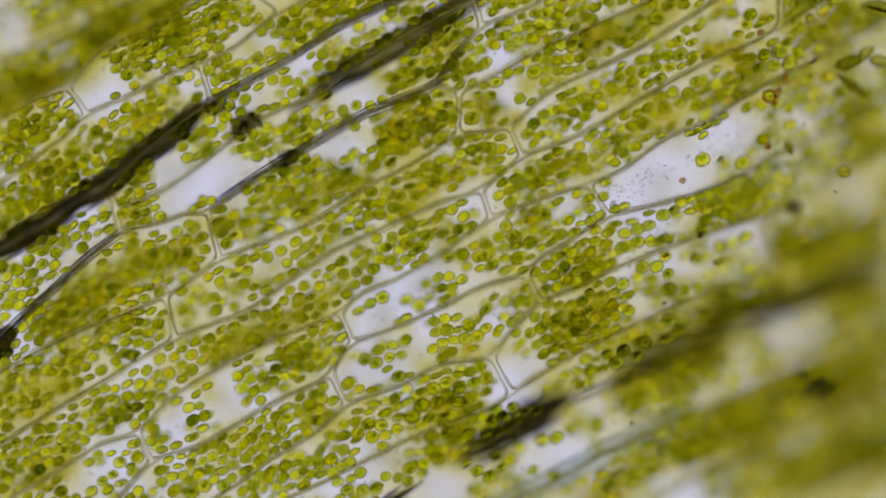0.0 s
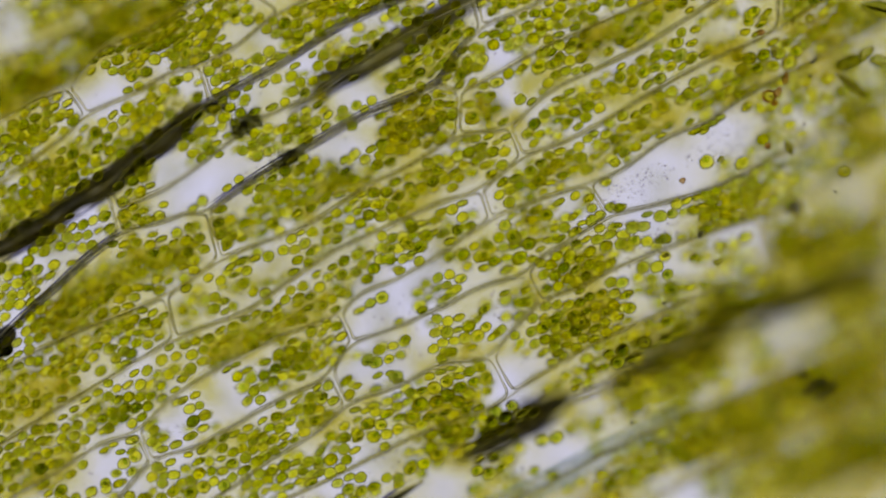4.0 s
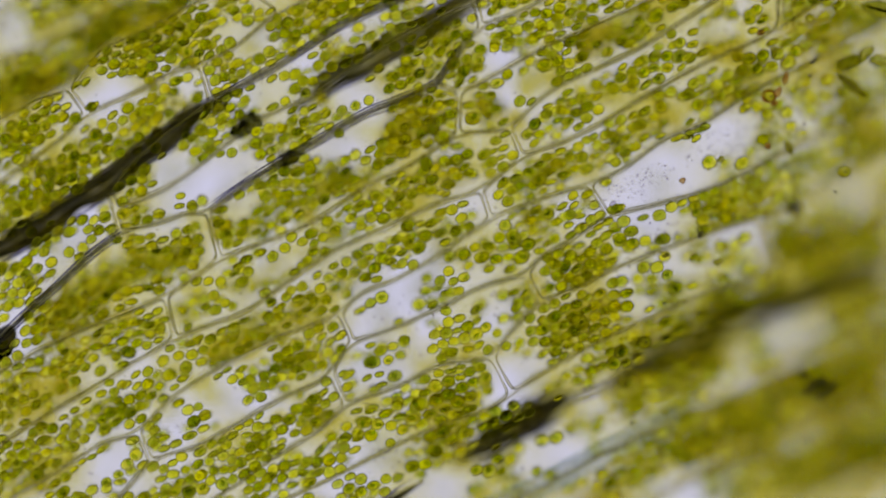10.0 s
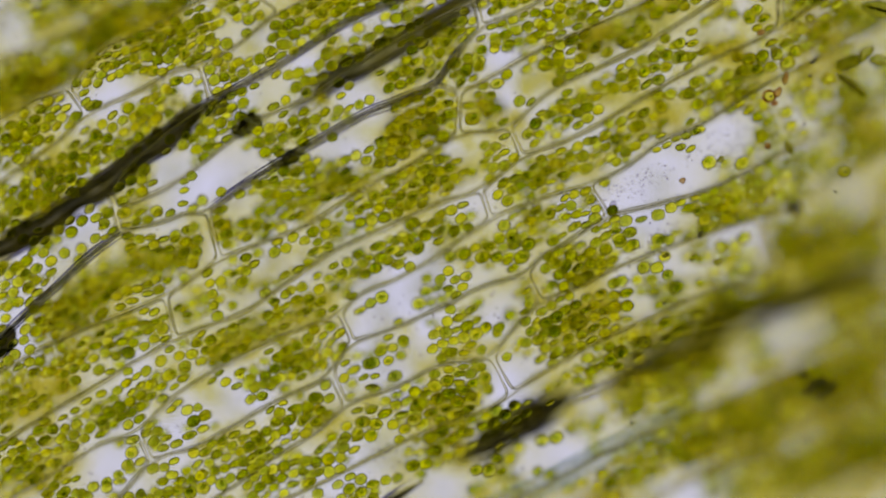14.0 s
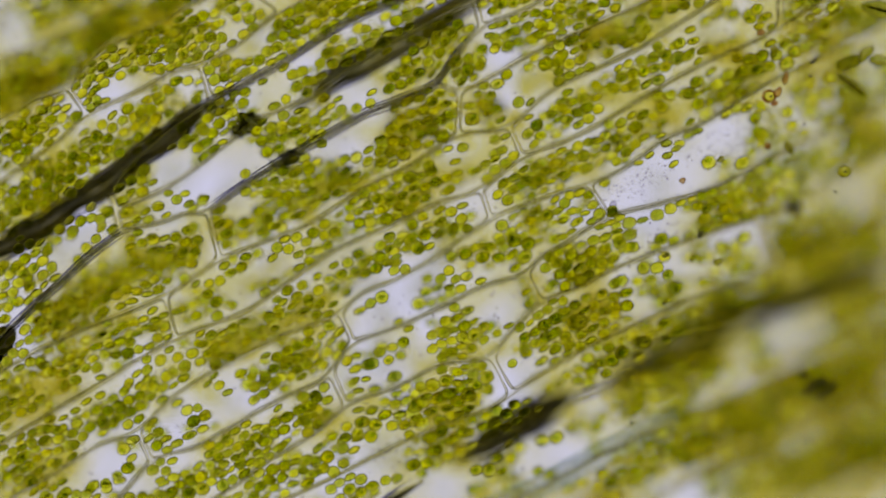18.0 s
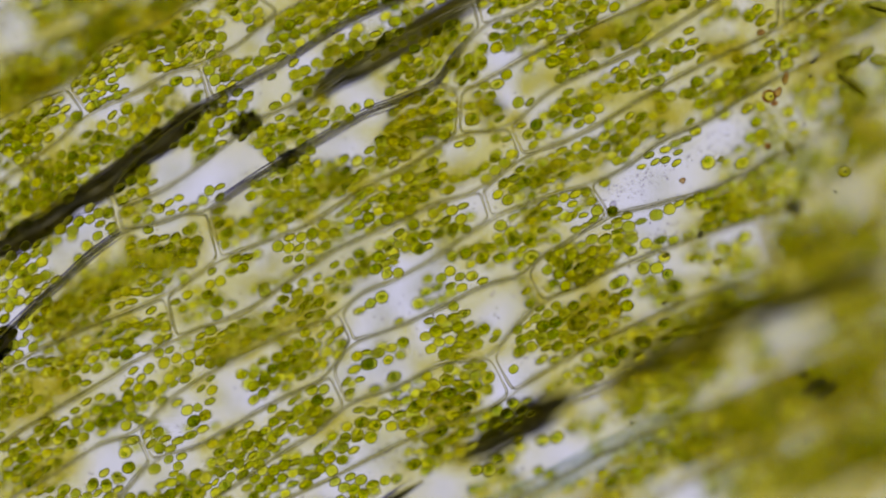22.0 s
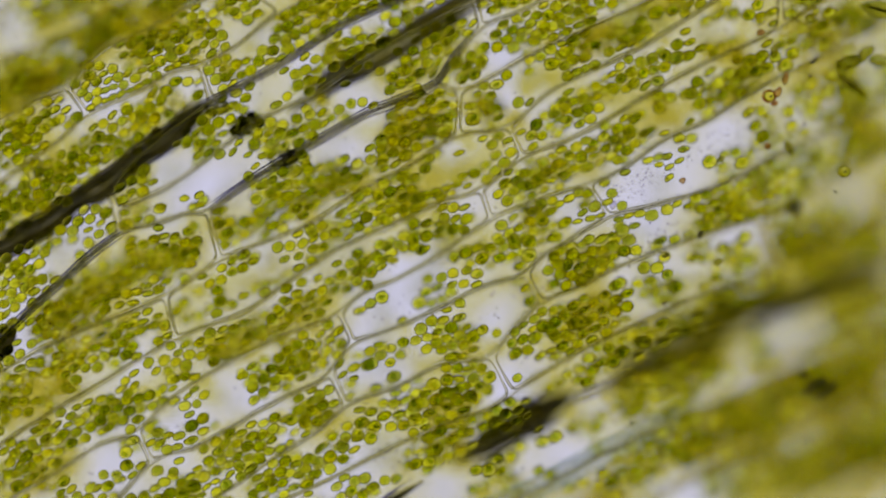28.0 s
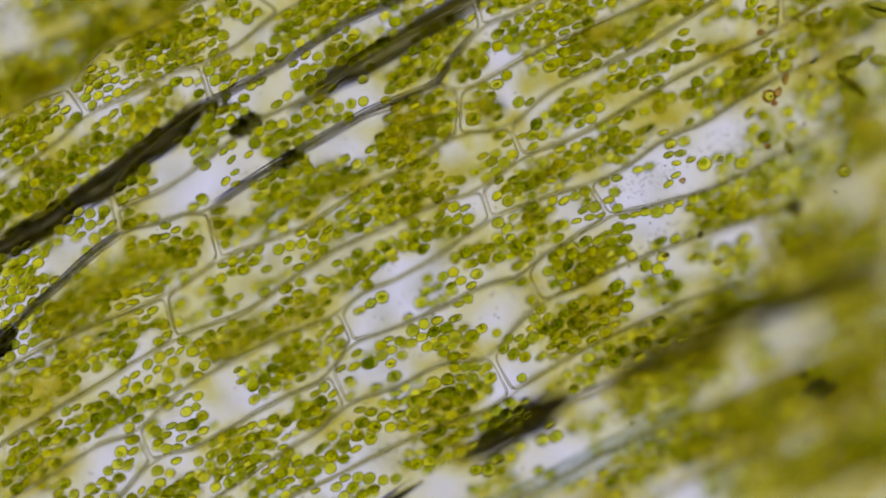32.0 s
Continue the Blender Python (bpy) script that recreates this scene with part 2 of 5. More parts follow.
class Cell:
    """One long leaf cell between two wall lines, with its wall and its chloroplasts."""

    def __init__(self, label, up, low, x0, x1, drop=0.0, wall=True, seed=0, skip=(), group="cells of the leaf"):
        self.up, self.low, self.x0, self.x1, self.drop = up, low, x0, x1, drop
        self.rnd = random.Random(seed * 7 + int(x0[0]) * 3 + int(x1[1]))
        self.spots, self.skip, self.bodies, self.voids = [], skip, [], []
        CELLS.append(self)
        cx, cy = self.at(0.5, 0.5)
        self.base = grid(cx, cy, leaf_z(cx, cy) - drop - 0.12)
        self.thing = new("leaf_cell")
        self.thing.location = self.base
        tagged(self.thing, label, "plant cell", group)
        if wall:
            self.build_wall()

    def at(self, u, v):
        xu = self.x0[0] + (self.x1[0] - self.x0[0]) * u
        xl = self.x0[1] + (self.x1[1] - self.x0[1]) * u
        return xu + (xl - xu) * v, self.up.y(xu) + (self.low.y(xl) - self.up.y(xu)) * v

    def width(self, u):
        (a, b), (c, d) = self.at(u, 0), self.at(u, 1)
        return math.hypot(c - a, d - b)

    def length(self):
        (a, b), (c, d) = self.at(0, 0.5), self.at(1, 0.5)
        return math.hypot(c - a, d - b)

    def place(self, x, y, dz=0.0):
        return grid(x, y, leaf_z(x, y) - self.drop + dz) - self.base

    def build_wall(self):
        n = max(8, int(self.length() / 13))
        e = 2.1
        loop = []
        for i in range(n + 1):
            loop.append((i / n, 0.0))
        for k in (0.15, 0.3, 0.5, 0.7, 0.85):
            loop.append((1.0, k))
        for i in range(n + 1):
            loop.append((1 - i / n, 1.0))
        for k in (0.85, 0.7, 0.5, 0.3, 0.15):
            loop.append((0.0, k))
        pts = []
        for u, v in loop:
            w, l = self.width(min(1, max(0, u))), self.length()
            iu = e / l
            iv = e / max(w, 1)
            uu, vv = min(1 - iu, max(iu, u)), min(1 - iv, max(iv, v))
            if u in (0.0, 1.0) and v in (0.0, 1.0):
                vv = 0.5 + (vv - 0.5) * (1 - 5 / max(w, 10))
            x, y = self.at(uu, vv)
            wx = 1.5 * noise.noise(Vector((x * 0.035, y * 0.035, self.x0[0]))) + self.rnd.uniform(-0.5, 0.5)
            wy = 1.5 * noise.noise(Vector((x * 0.035, y * 0.035, 50 + self.x0[1]))) + self.rnd.uniform(-0.5, 0.5)
            pts.append(self.place(x + wx, y + wy, 0.03 * noise.noise(Vector((x * 0.01, y * 0.01, 9)))))
        pts = [0.25 * pts[i - 1] + 0.5 * pts[i] + 0.25 * pts[(i + 1) % len(pts)] for i in range(len(pts))]
        m = n + 1
        runs = (("side_wall", pts[:m]), ("end_wall", pts[m - 1:m + 6]), ("side_wall", pts[m + 5:2 * m + 5]),
                ("end_wall", pts[2 * m + 4:] + pts[:1]))
        for k, (name, run) in enumerate(runs):
            if k in self.skip:
                continue
            v, f = tube(run, 0.0057, 0.0105, False, 12, 0.8, self.x0[0], 0.2)
            link_mesh(name, v, f, M_WALL, self.thing)
            if name == "side_wall":         # the wall goes on down, out of focus
                v, f = tube([p - Vector((0, 0, 0.26)) for p in run[::2]], 0.013, 0.1, False, 8, 0.7, self.x0[1], 1)
                link_mesh("wall_foot", v, f, M_FOOT_DIM, self.thing)

    def axis(self, u):
        """Direction of the cell in degrees, counter-clockwise from +X."""
        (a, b), (c, d) = self.at(max(0, u - 0.04), 0.5), self.at(min(1, u + 0.04), 0.5)
        return math.degrees(math.atan2(b - d, c - a))

    def void(self, *rows):
        """A stretch of clear sap that wanders: rows of seconds, centre, half length along the cell and half width."""
        self.voids.append(np.array(rows if len(rows) > 1 else rows * 2, float))

    def put(self, x, y, r=11.5, dz=None, edge=None, path=(), still=False, grain=False):
        """One chloroplast that stays about its place; path: rows of seconds and shift."""
        rnd = self.rnd
        for line, x0, x1, half in CANALS:       # the air canals push them aside
            off = y - line.y(x)
            if x0 < x < x1 and abs(off) < half:
                y += math.copysign(half - 0.7 * abs(off), off)
        dz = rnd.choice((rnd.uniform(-0.08, 0.06), rnd.uniform(-0.25, 0.14), rnd.uniform(-0.45, 0.22))) if dz is None else dz
        self.spots.append((x, y))
        phase, amp = rnd.uniform(0, 50), rnd.uniform(1, 7)
        track = []
        for t in TIMES:
            a = 0 if still else noise.noise(Vector((phase, t * 0.06, 0.3))) * amp
            b = 0 if still else noise.noise(Vector((phase, t * 0.06, 7.3))) * amp * 0.4
            sx = np.interp(t, [q[0] for q in path], [q[1] for q in path]) if path else 0
            sy = np.interp(t, [q[0] for q in path], [q[2] for q in path]) if path else 0
            track.append((x + sx + a * 0.9 + b * 0.4, y + sy - a * 0.45 + b * 0.9))
        self.bodies.append((track, r, dz, edge, still, grain))

    def settle(self):
        """Let the chloroplasts make room for one another, for the walls and for the clear sap, then build and key them."""
        if not self.bodies:
            return
        rnd = self.rnd
        want = np.array([b[0] for b in self.bodies])                  # body, time, xy
        r, dz = np.array([b[1] for b in self.bodies]), np.array([b[2] for b in self.bodies])
        held = np.array([b[4] for b in self.bodies])
        xs = np.arange(-220, 1800)
        top, low = np.array([self.up.y(x) for x in xs]), np.array([self.low.y(x) for x in xs])
        axis = math.radians(self.axis(0.5))
        ax, ay = math.cos(axis), -math.sin(axis)
        near = (np.abs(dz[:, None] - dz[None]) < 0.13) & ~np.eye(len(r), dtype=bool)
        room = 0.88 * (r[:, None] + r[None]) * near
        jig = np.random.default_rng(len(r)).uniform(-0.8, 0.8, (len(r), len(r), 2))
        jig = jig - jig.transpose(1, 0, 2)
        off, made, alive = np.zeros((len(r), 2)), [], np.ones(len(r), bool)
        for k, t in enumerate(TIMES):
            p = want[:, k] + off
            for step in range(60 if k == 0 else 16):
                d = p[:, None] - p[None] + jig
                far = np.hypot(d[..., 0], d[..., 1]) + 1e-6
                push = np.clip(room - far, 0, 6) / far * 0.28
                push -= 0.012 * np.where((far > room * 1.03) & (far < room * 1.75), (far - room) / far, 0)     # they cling together
                p = p + (d * push[..., None]).sum(1).clip(-5, 5)
                for rows in self.voids:
                    cx, cy, ra, rb = (np.interp(t, rows[:, 0], rows[:, i]) for i in (1, 2, 3, 4))
                    e = p - (cx, cy)
                    a, b = e[:, 0] * ax + e[:, 1] * ay, e[:, 1] * ax - e[:, 0] * ay
                    q = np.sqrt((a / (ra + 3)) ** 2 + (b / (rb + 3)) ** 2) + 1e-4
                    go = np.where((q < 1) & ~held, np.minimum(1 / q - 1, 0.25), 0)
                    p = p + np.stack(((a * ax - b * ay) * go, (a * ay + b * ax) * go), 1)
                # walls
                m = np.minimum(0.8 * r, 10)
                hi, lo = np.interp(p[:, 0], xs, top) + m, np.interp(p[:, 0], xs, low) - m
                p[:, 1] = np.where(hi < lo, np.clip(p[:, 1], np.minimum(hi, lo), np.maximum(hi, lo)), (hi + lo) / 2)
                v = ((p[:, 1] - hi + m) / np.maximum(lo - hi + 2 * m, 4)).clip(0, 1)
                x0 = self.x0[0] + (self.x0[1] - self.x0[0]) * v + m
                x1 = self.x1[0] + (self.x1[1] - self.x1[0]) * v - m
                p[:, 0] = np.clip(p[:, 0], x0, np.maximum(x0, x1))
            off = p - want[:, k]
            made.append((p, v))
            if k % 4 == 0:                  # no room left: the last ones of a heap go
                d = p[:, None] - p[None]
                tight = np.hypot(d[..., 0], d[..., 1]) < 0.42 * (r[:, None] + r[None])
                for i in range(len(r) - 1, -1, -1):
                    if not held[i] and (tight[i] & alive).sum() > 3:
                        alive[i] = False
        for i, (track, ri, zi, edge, still, grain) in enumerate(self.bodies):
            if not alive[i]:
                continue
            v = made[0][1][i]
            rim = v < 0.24 or v > 0.76
            if edge is None:
                edge = rnd.random() < (0.5 if rim else 0.14)
            ob = new("chloroplast", BODIES[rnd.randrange(len(BODIES))])
            ob.parent = self.thing
            k = ri / 400 * rnd.uniform(0.86, 1.05)
            ob.scale = (k, k * rnd.uniform(0.86, 1.0), k)
            if grain:
                g = new("granum", GRANUM)
                g.parent = ob
                g.location = (rnd.uniform(-0.3, 0.3), rnd.uniform(-0.3, 0.3), 0.05)
                g.rotation_euler = (0, 0, rnd.uniform(0, 3))
            tilt, lean, phase = rnd.uniform(52, 80) if edge else rnd.uniform(-26, 26), rnd.uniform(-12, 12), rnd.uniform(0, 60)
            rows = []
            for t, (p, _) in zip(TIMES, made):
                x, y = p[i]
                f = min(1, max(0, (x - self.x0[0]) / (self.x1[0] - self.x0[0])))
                q = self.place(x, y, zi)
                sway = 0 if still else noise.noise(Vector((phase, t * 0.08, 3.3)))
                rows.append((t, pose(q.x, q.y, q.z, tilt + 14 * sway, 0, self.axis(f) + lean + 8 * sway)))
            if still:
                ob.matrix_basis = rows[0][1] @ Matrix.Diagonal((*ob.scale, 1))
            else:
                MOVES.append((ob, rows))

    def spread(self, *spots, r=11.5):
        """Chloroplasts at named places: (x, y), (x, y, radius), or a fourth value for one seen edge-on."""
        for q in spots:
            self.put(q[0], q[1], q[2] if len(q) > 2 else r, None, True if len(q) > 3 else None, grain=len(q) == 3 and q[2] > 11)

    def ring(self, p, lane):
        """A place on the streaming ring: first along the upper wall, then back along the lower; inner lanes turn earlier."""
        p %= 1.0
        wide, long = self.width(0.5), self.length()
        end = 0.25 * wide * (1 - 2 * lane) / (long + wide)
        near = min(0.2, max(0.02, (lane + 0.03) * wide / long))
        if p < end:
            return near, 0.5 - (0.5 - lane) * p / end
        if p < 0.5 - end:
            return near + (1 - 2 * near) * (p - end) / (0.5 - 2 * end), lane
        if p < 0.5 + end:
            return 1 - near, lane + (1 - 2 * lane) * (p - 0.5 + end) / (2 * end)
        if p < 1 - end:
            return 1 - near - (1 - 2 * near) * (p - 0.5 - end) / (0.5 - 2 * end), 1 - lane
        return near, 1 - lane - (0.5 - lane) * (p - 1 + end) / end

    def stream(self, n, speed, p0=(0.0, 1.0), r=11.5, lanes=(0.1, 0.26)):
        """n chloroplasts carried round the cell along its walls; speed in grid units a second, positive clockwise."""
        rnd = self.rnd
        long = 2 * self.length()
        for _ in range(n):
            p, lane = rnd.uniform(*p0), rnd.uniform(*lanes)
            dz, v, phase = rnd.uniform(-0.05, 0.07), speed * rnd.uniform(0.5, 1.3) / long, rnd.uniform(0, 60)
            track = []
            for t in TIMES:
                track.append(self.at(*self.ring(p, lane)))
                p += 2 * v * max(0.0, 1 + 1.6 * noise.noise(Vector((phase, t * 0.21, 2.2))))
            self.bodies.append((track, r * 0.95, dz, rnd.random() < 0.6, False, False))

    def fill(self, n, r=11.5, gap=15.0, voids=(), u=(0.03, 0.97), v=(0.12, 0.88), dz=None, still=False, path=()):
        """Strew up to n chloroplasts, none nearer than gap to another."""
        rnd = self.rnd
        done = 0
        for _ in range(n * 14):
            if done >= n:
                break
            x, y = self.at(rnd.uniform(*u), rnd.uniform(*v))
            if not (-40 < x < 1610 and -40 < y < 925):
                continue
            if any(((x - a) / c) ** 2 + ((y - b) / c) ** 2 < 1 for a, b, c in voids):
                continue
            if any((x - a) ** 2 + (y - b) ** 2 < gap * gap for a, b in self.spots):
                continue
            self.put(x, y, r, dz if dz is None else rnd.uniform(*dz), None, path, still)
            done += 1

    def under(self, pale):
        """Chloroplasts on the cell's lower face, a little below the focal plane."""
        rnd, n = self.rnd, int(self.length() * self.width(0.5) / 1300)
        for _ in range(n):
            x, y = self.at(rnd.uniform(0.03, 0.97), rnd.uniform(0.12, 0.88))
            if not (-30 < x < 1600 and -30 < y < 915) or any((x - a) ** 2 + (y - b) ** 2 < (0.85 * c) ** 2 for a, b, c in pale):
                continue
            self.put(x, y, 11.5, rnd.uniform(-0.42, -0.14))

    def clump(self, x, y, rx, ry, n, dz=(-0.3, -0.1), r=12.0, path=(), still=False):
        """A heap of chloroplasts, longer along the cell."""
        rnd = self.rnd
        f = math.radians(self.axis(min(1, max(0, (x - self.x0[0]) / (self.x1[0] - self.x0[0])))))
        for _ in range(int(n * 0.32)):
            a, d = rnd.uniform(0, 2 * math.pi), math.sqrt(rnd.random())
            p, q = rx * d * math.cos(a), ry * d * math.sin(a)
            self.put(x + p * math.cos(f) + q * math.sin(f), y - p * math.sin(f) + q * math.cos(f),
                     r, rnd.uniform(*dz), None, path, still)


# ---- wall lines of the leaf, from one side to the other ----
W0 = Line((-60, 250), (0, 212), (60, 180), (118, 156), (175, 92), (250, 55), (350, 2), (420, -35))
W1 = Line((-60, 365), (0, 325), (60, 280), (110, 245), (155, 203), (250, 160), (310, 125), (350, 117), (420, 80), (490, 25), (540, 0), (600, -30))
W2 = Line((-60, 470), (0, 435), (60, 400), (180, 345), (250, 272), (360, 187), (430, 150), (520, 100), (600, 48), (700, 2), (770, -30))
W3 = Line((215, 368), (300, 330), (350, 295), (420, 240), (450, 215), (560, 165), (650, 102), (760, 42), (840, 2), (900, -30))
W4 = Line((-60, 650), (10, 590), (50, 550), (100, 505), (160, 450), (213, 412), (280, 395), (330, 378), (365, 375), (420, 335), (500, 285), (570, 245), (650, 200), (700, 180), (770, 148), (790, 118), (850, 50), (900, 30), (960, 2), (1020, -30))
W45 = Line((365, 375), (420, 335), (500, 285), (570, 245), (650, 200), (700, 180), (770, 148), (800, 158), (815, 162), (840, 168))
W5 = Line((772, 148), (815, 161), (880, 130), (960, 85), (1050, 45), (1150, 0), (1220, -32))
W6 = Line((-60, 692), (30, 640), (130, 590), (230, 550), (300, 520), (390, 460), (450, 435), (550, 395), (650, 330), (730, 290), (810, 240), (900, 225), (970, 165), (1060, 120), (1150, 75), (1250, 10), (1310, -28))
W7 = Line((-60, 825), (0, 788), (50, 755), (110, 720), (200, 665), (310, 600), (400, 565), (440, 548), (520, 492), (600, 440), (700, 395), (780, 358), (850, 336), (925, 278), (1000, 250), (1060, 220), (1150, 165), (1250, 110), (1350, 65), (1430, 15), (1520, -40))
W8 = Line((-60, 925), (40, 870), (100, 835), (180, 785), (240, 765), (310, 700), (400, 645), (500, 595), (590, 560), (640, 520), (700, 495), (780, 450), (870, 387), (950, 355), (1040, 327), (1100, 300), (1180, 245), (1250, 215), (1320, 170), (1390, 130), (1480, 85), (1600, 20))
W9 = Line((150, 940), (210, 882), (270, 817), (350, 790), (420, 750), (500, 705), (580, 665), (610, 620), (628, 606), (700, 580), (780, 545), (860, 505), (930, 485), (950, 460), (1010, 425), (1075, 384), (1150, 365), (1220, 345), (1300, 315), (1380, 272), (1480, 225), (1620, 150))
W10 = Line((300, 935), (380, 882), (430, 850), (500, 800), (560, 765), (615, 716), (700, 685), (780, 645), (870, 630), (900, 590), (960, 535), (1030, 505), (1100, 470), (1200, 432), (1280, 405), (1380, 372), (1490, 308), (1620, 240))
W11 = Line((430, 930), (510, 882), (580, 850), (650, 815), (720, 780), (800, 745), (870, 722), (915, 690), (960, 660), (1050, 610), (1120, 575), (1230, 525), (1350, 480), (1450, 430), (1620, 350))
W12 = Line((620, 925), (720, 865), (800, 815), (900, 762), (1000, 710), (1130, 640), (1250, 590), (1350, 555), (1480, 500), (1620, 440))
W13 = Line((780, 935), (940, 870), (1090, 790), (1250, 720), (1400, 650), (1620, 560))
W14 = Line((1000, 960), (1200, 860), (1400, 770), (1620, 670))
W15 = Line((1250, 980), (1400, 900), (1620, 800))
WA = Line((-60, 130), (0, 105), (120, 60), (250, -10), (330, -50))
WB = Line((-60, 40), (60, -20), (150, -70))

# ---- cells, row by row ----
c = Cell("blurred pale leaf cell at the leaf's border, few chloroplasts", WB, WA, (-50, -55), (130, 300), 0.5, seed=1)
c.fill(40, r=13, voids=((10, 60, 40),))
c = Cell("blurred olive leaf cell at the leaf's border, densely filled", WA, W0, (-55, -55), (310, 400), 0.5, seed=2)
c.fill(70, r=13, voids=((95, 40, 22), (10, 60, 30)))
c.clump(150, 100, 130, 26, 110, (-0.3, 0.0), 13, still=True)
c.clump(330, 10, 90, 22, 50, (-0.3, 0.0), 13, still=True)
c.clump(20, 175, 60, 26, 40, (-0.3, 0.0), 13, still=True)

c = Cell("short leaf cell end crowded with small green chloroplasts", W0, W1, (-55, -55), (119, 153), seed=3)
c.spread((110, 175), (97, 172), (92, 190), (80, 184), (60, 193), (45, 205), (35, 222), (20, 228), (55, 222), (75, 232),
         (95, 200), (70, 210), (125, 215, 13), (117, 235), (100, 245), (80, 262), (60, 250), (30, 240), (15, 250),
         (132, 188, 11, 1), (10, 270), (30, 270), (45, 262), (5, 235))
c.clump(40, 240, 70, 30, 36, (-0.3, -0.1))
c.stream(6, 4)
c.fill(14, gap=15)

c = Cell("bright leaf cell with an empty lilac corner and crowded chloroplasts", W0, W1, (121, 156), (415, 498), seed=4)
c.void((0, 178, 152, 48, 24), (6, 185, 158, 55, 22), (12, 205, 158, 72, 20), (17, 225, 152, 70, 18), (21, 240, 145, 55, 14), (25, 280, 125, 25, 8), (28, 290, 120, 8, 5))
c.void((0, 430, 55, 22, 8), (6, 400, 50, 35, 12), (20, 410, 50, 35, 12), (32, 405, 45, 25, 12))
c.spread((192, 97), (210, 112), (194, 127), (216, 138, 12), (241, 132, 12), (250, 110), (262, 100), (283, 104, 13),
         (285, 82, 13), (305, 68), (315, 90, 13), (332, 62, 12), (300, 115), (230, 92), (342, 100), (361, 97, 12),
         (360, 76), (385, 85), (403, 80, 11, 1), (415, 50, 12), (395, 40), (425, 20), (370, 50), (350, 50), (335, 25),
         (360, 15), (375, 28), (355, 35), (320, 40), (480, 10, 13), (345, 70), (268, 68, 12), (455, 25), (440, 40), (270, 90))
c.clump(330, 50, 80, 22, 16, (-0.25, -0.1))
c.stream(40, -8, (0.1, 0.46), lanes=(0.1, 0.42))
c.fill(14, gap=19, u=(0.25, 0.97))
c.stream(6, -7, (0.7, 0.95))

c = Cell("long leaf cell along a black air canal, densely green", W1, W2, (-55, -55), (354, 373), seed=5, skip=(2,))
c.void((0, 330, 165, 26, 14))
c.spread((170, 222, 13), (205, 205), (215, 225), (240, 192), (273, 163), (297, 155), (320, 138, 13), (260, 185), (285, 185),
         (300, 203, 14), (235, 215), (250, 225), (190, 240), (175, 262, 12, 1), (150, 250), (135, 265), (120, 265), (100, 285),
         (85, 290), (115, 287), (60, 302), (265, 215), (282, 215), (303, 175), (20, 310), (35, 330), (50, 312), (75, 320),
         (90, 335), (110, 310), (130, 300), (25, 347), (60, 345), (5, 350))
c.fill(26, v=(0.1, 0.9), voids=((320, 170, 26),))
c.clump(60, 350, 110, 34, 90, (-0.35, -0.1))
c.clump(210, 245, 80, 30, 34, (-0.35, -0.15))
c.stream(8, 4)
c.fill(26, gap=17, voids=((320, 172, 26),))

c = Cell("narrow leaf cell with pale ring-like chloroplasts and a green heap", W1, W2, (356, 376), (595, 760), seed=6)
c.void((0, 440, 85, 50, 10))
c.spread((372, 112), (388, 118, 10), (410, 125), (425, 137, 9), (398, 140, 10), (441, 128, 9), (406, 108, 10), (449, 112, 10, 1),
         (467, 117), (435, 92), (455, 72), (480, 56), (510, 72, 14), (497, 92, 13), (525, 25), (505, 35), (518, 135, 13),
         (490, 130), (520, 55), (595, 85), (618, 85, 14), (645, 45), (660, 70), (678, 28, 13), (600, 110), (575, 110),
         (545, 115), (640, 62), (590, 50), (650, 85), (635, 92), (700, 15), (715, 10), (735, 20), (552, 40))
c.clump(376, 140, 20, 22, 14, (-0.12, 0.0))
c.clump(570, 25, 50, 26, 34, (-0.25, -0.05))
c.clump(565, 110, 30, 16, 16, (-0.25, -0.08))
c.clump(640, 55, 90, 20, 24, (-0.3, -0.12))
c.stream(6, 4)
c.fill(26, gap=18, voids=((440, 60, 14), (465, 165, 14)))

c = Cell("leaf cell below the black air canal, chloroplasts lining its wall", W2, W3, (196, 210), (765, 890), seed=7)
c.void((0, 300, 285, 55, 9))
c.void((0, 470, 165, 40, 12), (6, 480, 165, 55, 16))
c.void((0, 650, 150, 25, 6), (6, 650, 150, 50, 12))
c.spread((385, 185), (408, 192), (425, 188), (441, 200), (460, 165, 10), (490, 173, 12), (485, 195), (330, 250), (316, 267),
         (346, 240), (360, 233), (380, 225), (395, 243), (300, 285), (285, 290), (270, 283), (255, 300), (240, 310),
         (222, 320, 13), (228, 335), (275, 325, 11, 1), (336, 290, 12, 1), (352, 281, 11, 1), (368, 272, 11, 1), (385, 260, 11, 1),
         (207, 337), (505, 195), (535, 178, 12), (640, 135, 13), (635, 155), (668, 120), (572, 172), (612, 160), (690, 95))
c.clump(400, 200, 34, 18, 22, (-0.25, -0.05))
c.clump(285, 285, 70, 12, 16, (-0.2, -0.08))
c.clump(690, 60, 110, 14, 20, (-0.3, -0.12))
c.stream(16, 6)
c.fill(24, gap=18, voids=((290, 305, 14), (620, 125, 16)))

